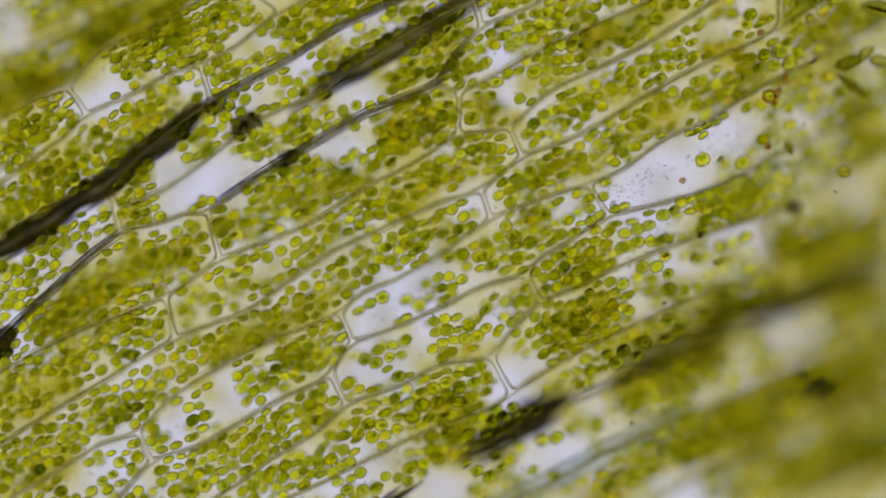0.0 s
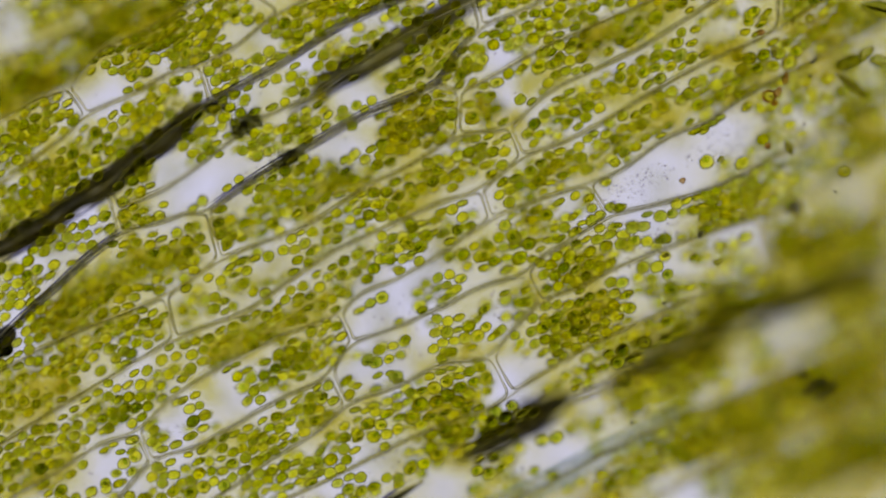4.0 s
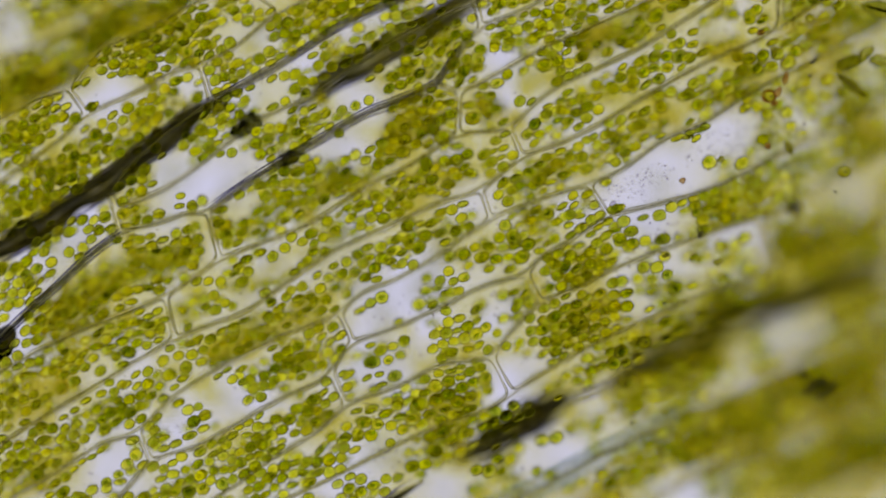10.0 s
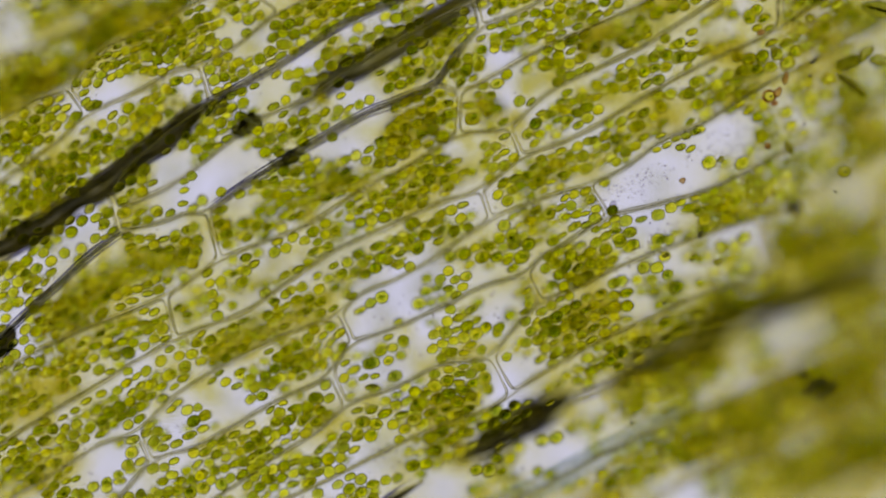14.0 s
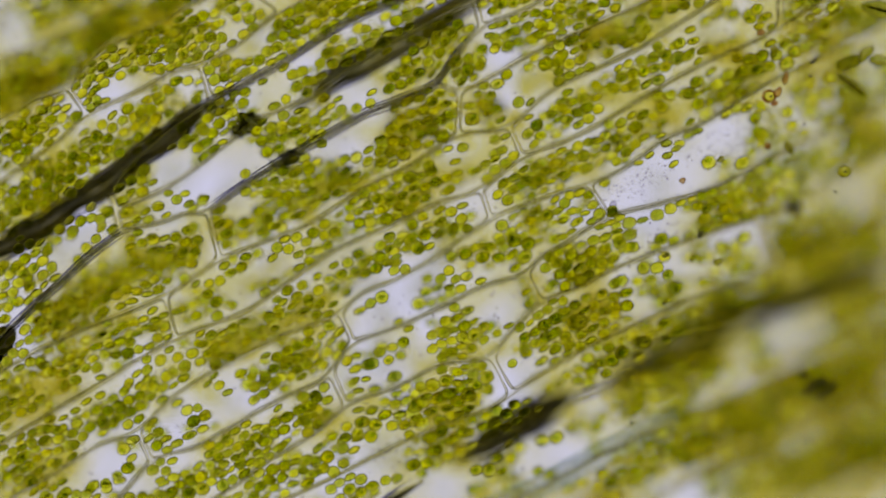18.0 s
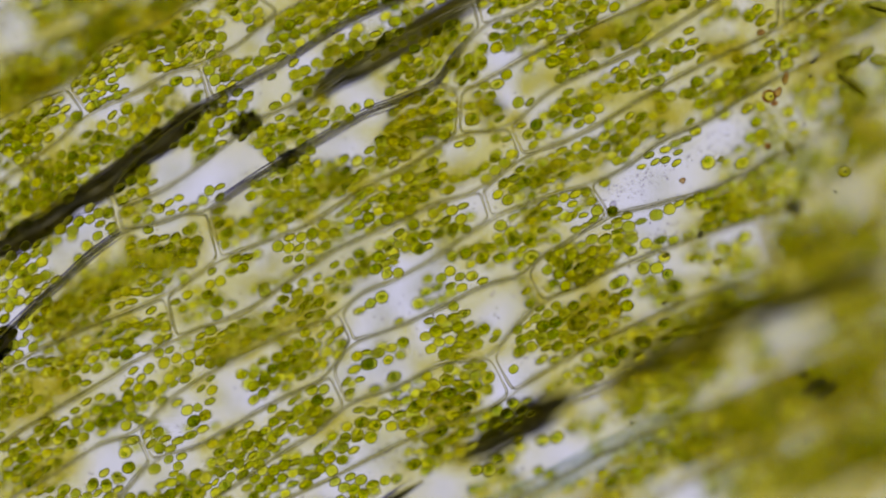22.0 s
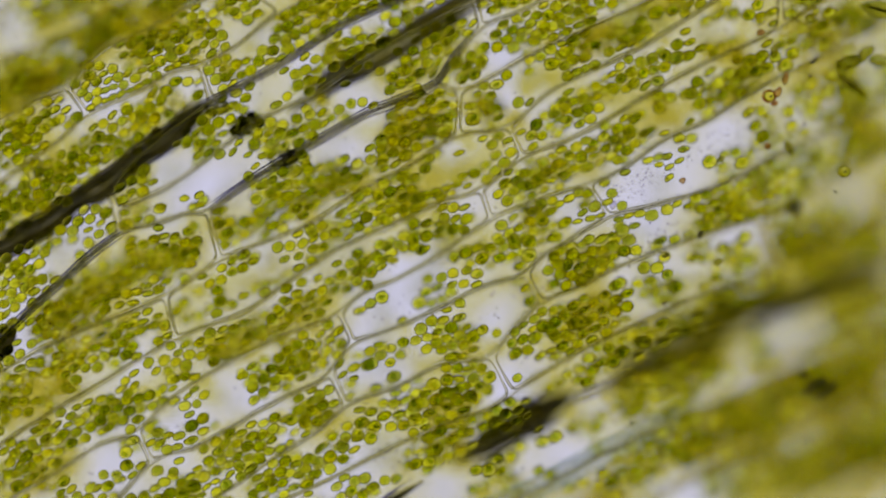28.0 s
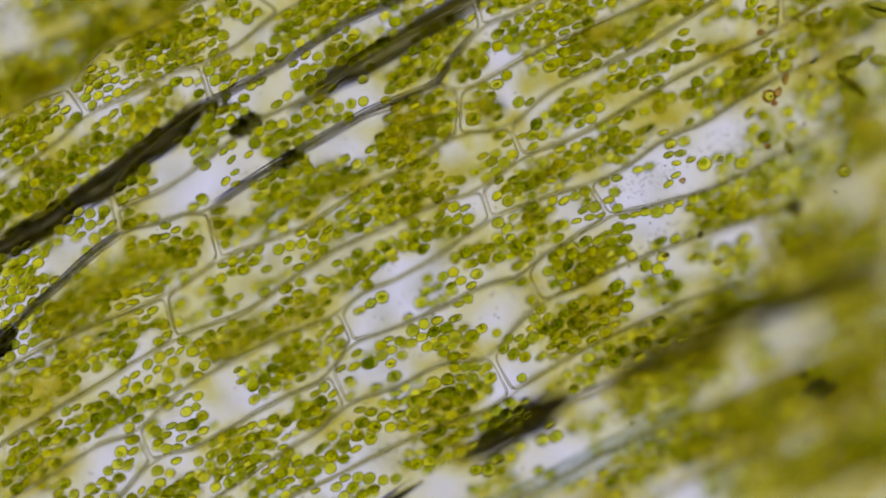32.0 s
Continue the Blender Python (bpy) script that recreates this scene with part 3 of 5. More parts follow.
c = Cell("leaf cell with loose yellow chloroplasts beside a dark wall bundle", W2, W4, (-55, -55), (193, 211), seed=8, skip=(0,))
c.void((0, 120, 450, 28, 10), (6, 70, 460, 30, 10), (12, 155, 410, 35, 14), (17, 130, 435, 50, 14), (21, 110, 455, 52, 13), (28, 105, 460, 60, 13), (32, 110, 455, 68, 15))
c.spread((190, 380, 12), (130, 393), (148, 398), (122, 406), (150, 425), (135, 430), (110, 430), (70, 430), (84, 455, 14),
         (60, 441), (50, 456), (110, 450), (95, 440), (25, 475), (15, 490), (40, 500), (30, 515), (10, 520), (20, 540),
         (60, 485), (80, 490), (55, 520), (40, 535), (75, 506), (10, 556), (95, 487), (5, 470))
c.clump(20, 510, 44, 40, 34, (-0.25, -0.06))
c.clump(110, 425, 50, 16, 12, (-0.25, -0.12))
c.stream(9, -6)
c.fill(14, gap=18, voids=((170, 400, 14), (120, 470, 16)))

c = Cell("bright leaf cell with wide clear sap and circling chloroplasts", W3, W4, (209, 215), (838, 850), seed=9)
c.void((0, 350, 325, 85, 24), (6, 370, 310, 90, 26), (12, 400, 310, 70, 26), (17, 395, 295, 85, 24), (21, 390, 300, 90, 24), (25, 370, 310, 95, 20), (28, 370, 310, 75, 22), (32, 330, 335, 100, 22))
c.void((0, 640, 160, 45, 9))
c.spread((280, 362, 13), (231, 383, 14), (251, 378), (345, 366), (263, 390), (241, 400), (477, 275, 13), (455, 247), (510, 222),
         (530, 226), (546, 211), (560, 216), (500, 237), (521, 246), (541, 251), (571, 196), (586, 206), (601, 196), (606, 216),
         (581, 226), (636, 187, 12), (617, 211, 12), (700, 141), (716, 150), (701, 162), (746, 135), (731, 141), (690, 167),
         (760, 131), (721, 111), (741, 101), (771, 106), (800, 62), (832, 43, 12, 1), (821, 62, 12), (801, 86), (650, 195))
c.clump(535, 225, 36, 16, 22, (-0.3, -0.1))
c.clump(750, 100, 76, 32, 70, (-0.3, -0.05))
c.clump(480, 245, 40, 18, 16, (-0.3, -0.1))
c.stream(14, -14, (0.0, 0.5))
c.stream(10, -12, (0.5, 1.0))

c = Cell("pointed leaf cell with large yellow chloroplasts near its tip", W4, W5, (774, 776), (1010, 1210), seed=10)
c.void((0, 885, 100, 25, 10))
c.spread((800, 132, 13), (813, 119, 13), (822, 108), (834, 130, 13, 1), (841, 88, 15), (826, 84), (875, 108, 13), (895, 98, 11),
         (870, 76), (885, 82), (905, 61), (925, 36), (941, 46), (955, 61), (915, 71, 14), (936, 76), (961, 41), (981, 26, 13),
         (1001, 30, 14), (991, 46), (961, 76), (1006, 42), (1021, 31), (976, 11), (901, 16), (1041, 29), (946, 101, 12, 1),
         (1011, 16), (1062, 19, 12, 1), (946, 21), (838, 115))
c.clump(970, 45, 56, 26, 44, (-0.25, 0.0))
c.stream(8, 5)
c.fill(16, gap=18, voids=((890, 100, 18),))

c = Cell("olive leaf cell filled with a blurred chloroplast heap", W4, W6, (-55, -55), (367, 387), seed=11)
c.spread((240, 428), (265, 435), (286, 421), (310, 431), (331, 396), (345, 401), (356, 421), (236, 415), (291, 525, 12, 1),
         (271, 545, 12, 1), (236, 560, 12, 1), (206, 566, 12, 1), (181, 560), (346, 500), (325, 495), (310, 400))
c.clump(230, 480, 130, 34, 150, (-0.8, -0.3), 13)
c.clump(130, 560, 70, 36, 80, (-0.7, -0.15))
c.clump(340, 435, 40, 26, 24, (-0.3, 0.0))
c.fill(34, voids=((40, 600, 26),))
c.stream(12, 6)
c.fill(14, gap=18, voids=((40, 600, 26),))

c = Cell("broad leaf cell with dark olive chloroplast heap at its end", W45, W6, (369, 390), (811, 809), seed=12)
c.void((0, 610, 255, 45, 18), (6, 650, 235, 60, 20), (12, 640, 225, 60, 18), (17, 650, 220, 65, 18), (21, 610, 245, 50, 16), (25, 640, 235, 50, 16), (32, 620, 225, 60, 14))
c.void((0, 420, 360, 30, 14), (12, 430, 370, 45, 20), (17, 420, 365, 35, 16), (21, 420, 360, 20, 10))
c.spread((394, 372, 13, 1), (383, 392, 12, 1), (660, 207, 13, 1), (716, 183, 13, 1), (780, 170, 13), (790, 185), (505, 295), (480, 320))
c.clump(740, 220, 76, 40, 130, (-0.4, -0.08), 13)
c.clump(590, 330, 90, 36, 80, (-0.7, -0.2), 13)
c.clump(450, 385, 70, 34, 76, (-0.7, -0.2), 13)
c.clump(520, 310, 46, 26, 36, (-0.3, -0.05), 12)
c.fill(30, voids=((630, 235, 36), (590, 255, 26), (410, 365, 20)))
c.stream(12, -5)
c.fill(24, gap=17, voids=((630, 235, 36), (590, 255, 26), (410, 365, 20)))

c = Cell("leaf cell with grey clear sap and scattered large chloroplasts", W5, W6, (815, 812), (1215, 1305), seed=13)
c.void((0, 910, 150, 40, 18), (6, 940, 150, 50, 20), (12, 945, 145, 50, 22), (17, 930, 150, 55, 24), (21, 945, 140, 55, 22), (28, 960, 150, 45, 18), (32, 945, 150, 55, 20))
c.void((0, 1060, 62, 28, 12))
c.spread((828, 182, 13, 1), (858, 142, 12, 1), (880, 148, 13), (896, 140), (845, 171), (855, 187, 15), (835, 216, 15),
         (890, 216, 13, 1), (935, 125, 15), (961, 121), (986, 81), (1011, 71, 15), (1001, 96, 15), (1021, 86), (990, 151, 12, 1),
         (941, 181, 12, 1), (1011, 131, 12, 1), (1052, 51, 13, 1), (1076, 91, 12), (1096, 66, 15), (1165, 31, 18), (1167, 5, 14),
         (1136, 66, 13, 1), (1111, 79, 12, 1), (960, 165, 11, 1))
c.clump(1000, 90, 36, 30, 26, (-0.3, -0.06), 13)
c.clump(1110, 50, 90, 26, 50, (-0.75, -0.5), 15)
c.clump(860, 200, 40, 26, 22, (-0.6, -0.3), 14)
c.stream(9, 6)
c.fill(12, gap=19, voids=((930, 150, 24), (985, 130, 20)))

c = Cell("narrow leaf cell crossed by a short end wall, hazy green", W6, W7, (-55, -55), (292, 309), seed=14)
c.void((0, 255, 600, 5, 4), (12, 255, 600, 12, 8), (17, 255, 600, 25, 12), (32, 265, 595, 30, 14))
c.clump(80, 640, 140, 26, 60, (-0.5, -0.15))
c.clump(220, 590, 60, 26, 26, (-0.4, -0.1))
c.fill(34)
c.spread((35, 635, 13, 1), (55, 630), (135, 632, 12, 1), (110, 640), (170, 610), (220, 640, 12, 1), (240, 615), (260, 622), (20, 680, 12, 1))
c.stream(14, 6)
c.fill(16, gap=17)

c = Cell("long hazy leaf cell with drifting chloroplast heaps", W6, W7, (294, 312), (900, 923), seed=15)
c.void((0, 840, 270, 5, 4), (12, 840, 280, 15, 10), (17, 845, 270, 35, 18), (21, 840, 275, 48, 24), (25, 800, 300, 60, 24), (28, 780, 310, 55, 22), (32, 820, 275, 45, 20))
c.void((0, 470, 480, 40, 18), (12, 520, 455, 50, 18), (17, 420, 500, 55, 18), (21, 430, 500, 50, 18), (25, 500, 470, 45, 15), (28, 350, 540, 40, 15), (32, 340, 545, 40, 15))
c.spread((655, 322, 14), (695, 342), (682, 361), (715, 347), (730, 371), (721, 384), (760, 347), (771, 327), (641, 362),
         (601, 380), (586, 366), (860, 305), (820, 315), (450, 470), (475, 500), (500, 470), (545, 410), (560, 440))
c.clump(700, 345, 60, 28, 44, (-0.3, -0.08))
for dx in (0, 1):
    c.clump(800 + 30 * dx, 290 - 20 * dx, 44, 24, 22, (-0.3, -0.1), 12, ((0, 10, -5), (8, 0, 0), (18, -95, 42), (32, -110, 50)))
c.clump(600, 400, 60, 22, 26, (-0.6, -0.3), 13)
c.clump(360, 540, 60, 24, 22, (-0.6, -0.3), 13)
c.clump(530, 470, 70, 20, 20, (-0.7, -0.4), 13)
c.fill(26, voids=((480, 480, 30), (420, 520, 20)))
c.stream(22, 8)
c.fill(26, gap=18, voids=((480, 480, 30), (420, 520, 20), (820, 285, 34)))

c = Cell("leaf cell with a flat pavement of round chloroplasts", W6, W7, (902, 926), (1378, 1377), seed=16)
c.void((0, 1280, 55, 50, 16))
c.spread((955, 206), (985, 191), (1010, 191), (1031, 176), (1001, 226, 13), (1016, 221, 13), (991, 231), (961, 246, 10),
         (946, 251, 11), (941, 216, 12), (1006, 206), (1026, 206), (1055, 151), (1070, 141), (1090, 139), (1061, 126, 11, 1),
         (1085, 166), (1095, 121, 12), (1106, 166), (1110, 127), (1107, 146), (1121, 150), (1141, 140, 12), (1150, 163, 13, 1),
         (1165, 121, 12), (1188, 118, 12), (1171, 140, 12), (1184, 101, 12), (1205, 66, 13), (1219, 81, 13), (1208, 101, 14),
         (1233, 98, 16), (1226, 120, 13, 1), (1251, 107, 12, 1), (1238, 46, 11, 1), (1265, 31, 16, 1), (1291, 16, 13), (1310, 36, 13),
         (1326, 21, 12), (1320, 56, 12), (1346, 41, 12), (1100, 112, 11, 1), (1130, 96), (930, 235, 12))
c.clump(1000, 210, 50, 22, 22, (-0.3, -0.1))
c.clump(1110, 140, 70, 22, 18, (-0.5, -0.25))
c.stream(7, -3)
c.fill(30, gap=19, u=(0.05, 0.62), v=(0.2, 0.8))

c = Cell("hazy leaf cell beyond a rounded end wall, olive", W6, W7, (1384, 1383), (1480, 1590), seed=34)
c.clump(1420, 20, 50, 26, 40, (-0.4, -0.1), 14)
c.spread((1402, 40, 13), (1420, 15, 12), (1440, 30, 12), (1460, 8, 13))

c = Cell("very long narrow leaf cell full of chloroplasts, hazy green", W7, W8, (-55, -55), (849, 868), seed=17)
c.void((0, 770, 440, 30, 10), (21, 730, 460, 40, 10), (28, 690, 480, 50, 10), (32, 700, 470, 60, 10))
c.void((0, 340, 640, 15, 8), (17, 290, 650, 30, 12), (28, 270, 680, 35, 14), (32, 330, 640, 30, 10))
c.spread((745, 396, 12), (770, 397, 13, 1), (756, 416), (781, 412, 12, 1), (720, 436, 14), (746, 436, 13), (700, 456, 15),
         (736, 451), (675, 441, 12), (666, 471, 12), (656, 441), (820, 400, 13), (835, 410), (350, 640), (225, 680, 13, 1),
         (310, 705), (80, 785, 13, 1), (65, 780, 12, 1), (100, 822, 13, 1), (70, 838, 13), (40, 795, 13), (530, 520, 12, 1), (500, 530))
c.clump(440, 610, 70, 24, 80, (-0.8, -0.3), 13)
c.clump(230, 710, 130, 24, 60, (-0.35, -0.08))
c.clump(110, 780, 110, 24, 50, (-0.35, -0.08))
c.clump(570, 530, 60, 18, 34, (-0.6, -0.25), 13)
c.clump(15, 850, 60, 24, 40, (-0.5, -0.2), 13)
c.clump(710, 435, 60, 20, 22, (-0.2, -0.06))
c.clump(810, 390, 40, 18, 16, (-0.5, -0.25), 13)
c.fill(64, voids=((650, 505, 16), (330, 620, 18), (770, 440, 16)))
c.stream(32, 6)
c.fill(30, gap=17)

c = Cell("hazy leaf cell whose chloroplasts line the lower wall", W7, W8, (851, 871), (1500, 1590), seed=18)
c.void((0, 1190, 205, 45, 16), (12, 1200, 190, 40, 15), (17, 1200, 190, 36, 14), (21, 1210, 190, 35, 14), (25, 1170, 210, 40, 14), (32, 1120, 220, 35, 14))
c.spread((881, 301, 12, 1), (891, 326), (876, 346), (901, 341), (916, 311), (951, 321, 13), (941, 301, 13), (986, 326), (971, 301),
         (1001, 296), (1011, 311), (1036, 301), (1001, 276), (976, 289), (1076, 236, 13), (1091, 246, 13), (1081, 266), (1071, 281),
         (1101, 271), (1061, 226), (1168, 231, 14), (1171, 242, 12, 1), (1191, 222, 13), (1219, 216, 12, 1), (1146, 250, 12, 1),
         (1131, 256), (1148, 186, 13, 1), (1262, 184, 15), (1226, 139), (1301, 101), (1331, 140, 13), (1346, 126, 13),
         (1401, 121, 14), (1351, 141, 13), (1420, 100, 13), (1445, 82, 13), (1455, 60, 14), (1472, 76, 14))
c.clump(960, 310, 70, 24, 44, (-0.5, -0.15), 13)
c.clump(1300, 160, 70, 20, 40, (-0.5, -0.15), 14)
c.clump(1080, 250, 40, 22, 22, (-0.3, -0.1))
c.clump(1520, 60, 60, 34, 40, (-0.5, -0.1), 14)
c.stream(8, -4)
c.fill(14, gap=18, u=(0.02, 0.35))
c.fill(30, r=13, gap=20, u=(0.35, 0.98), dz=(-0.3, 0.1))

c = Cell("pale leaf cell with loose round chloroplasts at its tip", W8, W9, (-50, 155), (243, 267), seed=19)
c.void((0, 150, 850, 45, 20), (6, 190, 820, 45, 24), (12, 190, 820, 45, 22), (17, 160, 815, 50, 18), (21, 190, 800, 45, 14), (25, 150, 810, 40, 16), (32, 200, 790, 40, 14))
c.spread((175, 820, 12), (215, 811, 13), (196, 840, 12), (165, 851, 12), (240, 831, 12), (215, 858, 13), (245, 874), (150, 876),
         (110, 870, 13), (130, 880), (236, 783, 13), (241, 806, 13), (202, 876), (188, 866), (100, 884), (90, 860))
c.clump(120, 885, 60, 20, 22, (-0.2, 0.0))
c.stream(12, -7)

c = Cell("pale leaf cell with one ball and one heap of chloroplasts", W8, W9, (245, 270), (600, 624), seed=20)
c.void((0, 390, 700, 35, 14), (6, 400, 695, 35, 15), (17, 420, 710, 40, 16), (25, 395, 715, 45, 14), (32, 420, 710, 35, 12))
c.void((0, 300, 745, 25, 18), (17, 300, 745, 25, 15), (32, 310, 745, 8, 6))
c.spread((272, 756), (288, 781), (266, 776), (276, 793), (291, 797), (312, 797, 12, 1), (330, 716), (371, 726, 13), (379, 705, 10),
         (346, 746, 14), (336, 757), (358, 746), (350, 776, 15), (435, 691, 14), (431, 711, 13), (451, 701), (471, 691), (466, 706),
         (486, 676), (495, 661), (501, 641), (511, 631), (491, 651), (500, 690, 13, 1), (526, 676, 12, 1), (546, 656), (541, 641),
         (556, 651), (561, 626), (568, 641, 12, 1), (591, 631), (603, 613, 13, 1), (536, 621), (551, 611), (521, 651), (576, 611), (581, 592), (312, 711, 12, 1))
c.clump(346, 752, 16, 20, 8, (-0.1, 0.02))
c.clump(540, 630, 60, 22, 18, (-0.25, -0.1))
c.stream(9, -6, (0.1, 0.5))
c.fill(12, gap=18, voids=((310, 745, 20), (420, 690, 18), (390, 735, 14)), u=(0.5, 0.98))

c = Cell("clear leaf cell with grouped round chloroplasts and an empty end", W8, W9, (602, 627), (1041, 1076), seed=21)
c.void((0, 670, 565, 45, 16), (6, 690, 545, 70, 20), (12, 640, 580, 30, 14), (17, 650, 580, 45, 18), (21, 660, 575, 55, 16), (28, 670, 570, 65, 18), (32, 680, 565, 75, 17))
c.void((0, 705, 520, 25, 14), (12, 720, 510, 30, 16), (20, 720, 505, 15, 8))
c.void((0, 1000, 370, 40, 15), (6, 1010, 365, 20, 10), (12, 1000, 375, 8, 6), (25, 1000, 370, 15, 8), (28, 1000, 375, 35, 14), (32, 1000, 375, 42, 15))
c.void((0, 880, 480, 10, 4), (25, 890, 480, 40, 9), (32, 880, 480, 50, 10))
c.spread((635, 551, 13), (656, 536), (678, 526, 13), (715, 526, 13), (741, 541, 13), (761, 531), (771, 506, 14), (786, 521),
         (796, 521), (801, 506), (771, 491), (791, 491), (756, 501), (821, 491, 12), (871, 481, 13), (896, 481, 13, 1), (846, 456, 13),
         (821, 466, 15), (866, 456, 12), (861, 431), (891, 441), (911, 421, 15), (929, 426), (946, 431, 14), (921, 446),
         (908, 461, 15), (970, 416, 13), (1006, 412, 14), (1036, 379, 13), (1046, 386), (1056, 371, 12, 1), (1041, 396),
         (986, 357, 13, 1), (881, 421), (706, 571, 12), (975, 375, 13))
c.clump(900, 430, 60, 18, 22, (-0.3, -0.1))
c.clump(1000, 365, 50, 18, 18, (-0.5, -0.2), 13)
c.clump(1045, 380, 14, 20, 8, (-0.1, 0.02))
c.stream(10, -6, (0.5, 0.95))
c.fill(8, gap=19, u=(0.3, 0.95), v=(0.15, 0.6))

c = Cell("clear lilac leaf cell with fine grains and few chloroplasts", W8, W9, (1043, 1079), (1590, 1600), seed=22)
c.void((0, 1160, 300, 105, 38), (6, 1170, 300, 115, 40), (12, 1150, 310, 95, 40), (17, 1120, 330, 75, 30), (21, 1130, 330, 80, 25), (28, 1130, 330, 50, 22), (32, 1130, 335, 52, 22))
c.void((0, 1300, 240, 70, 35), (17, 1280, 240, 60, 35), (28, 1280, 240, 60, 26))
c.spread((1098, 308, 13), (1185, 293, 15), (1215, 250, 12), (1341, 200, 13), (1310, 220, 13), (1393, 185, 13), (1435, 195, 16),
         (1425, 235, 13), (1351, 245, 13), (1351, 270, 12), (1480, 165, 17), (1465, 140, 14), (1395, 262, 11, 1), (1520, 200, 14))
c.clump(1330, 195, 60, 14, 26, (-0.25, 0.0), 12, ((0, 50, -25), (8, 30, -15), (17, -60, 30), (25, -110, 62), (32, -140, 90)))
c.clump(1540, 215, 60, 36, 70, (-0.5, -0.1), 14, still=True)
c.fill(22, r=14, gap=24, u=(0.42, 0.95), dz=(-0.2, 0.1))
c.stream(12, -6, (0.05, 0.2))

c = Cell("leaf cell packed with round chloroplasts, a file moving along its wall", W9, W10, (170, 302), (584, 611), seed=23)
c.void((0, 330, 815, 5, 4), (12, 320, 825, 15, 8), (17, 330, 815, 45, 14), (21, 350, 815, 45, 14), (25, 350, 820, 40, 12), (28, 330, 830, 25, 10), (32, 300, 850, 15, 8))
c.spread((411, 771, 12, 1), (433, 758, 12, 1), (391, 781), (371, 776), (350, 801, 13), (321, 812), (346, 816), (301, 831),
         (276, 836), (326, 831), (366, 831, 14), (391, 806), (406, 826, 14), (421, 801), (434, 838, 15, 1), (446, 796), (456, 806),
         (436, 781), (461, 816), (476, 791), (491, 781), (479, 761), (441, 766), (496, 766), (511, 751, 14), (511, 721, 14), (541, 736),
         (546, 756), (526, 761), (536, 711), (561, 726), (556, 701), (566, 691), (591, 706), (526, 776), (340, 861, 14), (361, 861, 13),
         (296, 871, 13), (386, 876, 13))
c.clump(320, 825, 36, 18, 16, (-0.2, -0.05))
c.clump(455, 790, 60, 26, 34, (-0.3, -0.08))
c.clump(545, 725, 40, 30, 24, (-0.3, -0.08))
c.stream(16, 13, (0.0, 0.45))
c.stream(8, 8, (0.5, 1.0))
c.fill(26, gap=18)

c = Cell("pale leaf cell with a dark ball of chloroplasts in its middle", W9, W10, (587, 614), (929, 957), seed=24)
c.void((0, 880, 550, 20, 12), (6, 880, 550, 25, 14), (17, 880, 540, 50, 22), (21, 880, 545, 60, 24), (28, 880, 540, 60, 22), (32, 880, 535, 75, 22))
c.void((0, 740, 640, 45, 14))
c.spread((601, 676, 14, 1), (612, 691), (641, 641, 14), (666, 646, 15), (687, 632, 12), (681, 611), (696, 606), (666, 612),
         (706, 661, 15), (666, 690, 13, 1), (691, 681, 12, 1), (775, 650, 12, 1), (846, 596, 13), (865, 546, 14), (860, 586, 12), (935, 505, 12, 1))
c.clump(797, 582, 30, 18, 34, (-0.12, 0.04), 12, ((0, 3, -3), (9, 0, 0), (17, -6, -2), (25, -24, 3), (32, -48, 8)))
c.clump(775, 615, 14, 10, 5, (-0.12, 0.0), 12)
c.clump(900, 545, 34, 16, 20, (-0.5, -0.2), 13, ((0, 0, 0), (9, 0, 0), (18, -70, 45), (32, -110, 60)))
c.stream(12, 6)
c.fill(6, gap=20, voids=((640, 665, 18), (700, 635, 18), (880, 560, 24)))

c = Cell("leaf cell with two dense chloroplast heaps and clear sap between", W9, W10, (932, 960), (1590, 1600), seed=25)
c.void((0, 1190, 400, 70, 14), (12, 1170, 400, 60, 16), (21, 1190, 395, 75, 20), (32, 1170, 400, 65, 22))
c.void((0, 960, 500, 8, 5), (6, 960, 500, 22, 12), (17, 965, 490, 25, 14), (21, 975, 490, 10, 8))
c.spread((975, 466), (970, 491), (986, 496), (1001, 481), (1021, 471), (1006, 501), (1041, 471), (1075, 405, 13, 1), (1091, 396, 12),
         (1071, 431), (1118, 433, 13), (1151, 426, 13), (1176, 416, 14), (1166, 431), (1186, 421), (1206, 361, 12), (1229, 356),
         (1241, 351), (1251, 366), (1276, 381), (1266, 371), (1291, 371), (1256, 407, 12), (955, 470), (1050, 425))
c.clump(1020, 465, 56, 30, 80, (-0.3, -0.03), 12)
c.clump(1320, 345, 84, 28, 110, (-0.12, 0.0), 12.5)
c.clump(1170, 420, 30, 10, 12, (-0.2, 0.0), 12, ((0, 20, -8), (9, 0, 0), (17, 55, -18), (32, -30, 15)))
c.clump(1470, 260, 60, 18, 26, (-0.3, 0.0), 13)
c.clump(1550, 270, 50, 34, 40, (-0.4, 0.0), 14, still=True)
c.stream(10, 5, (0.0, 0.5))
c.fill(10, gap=20, u=(0.02, 0.2))
c.fill(26, r=13, gap=20, u=(0.2, 0.95), dz=(-0.25, 0.1))

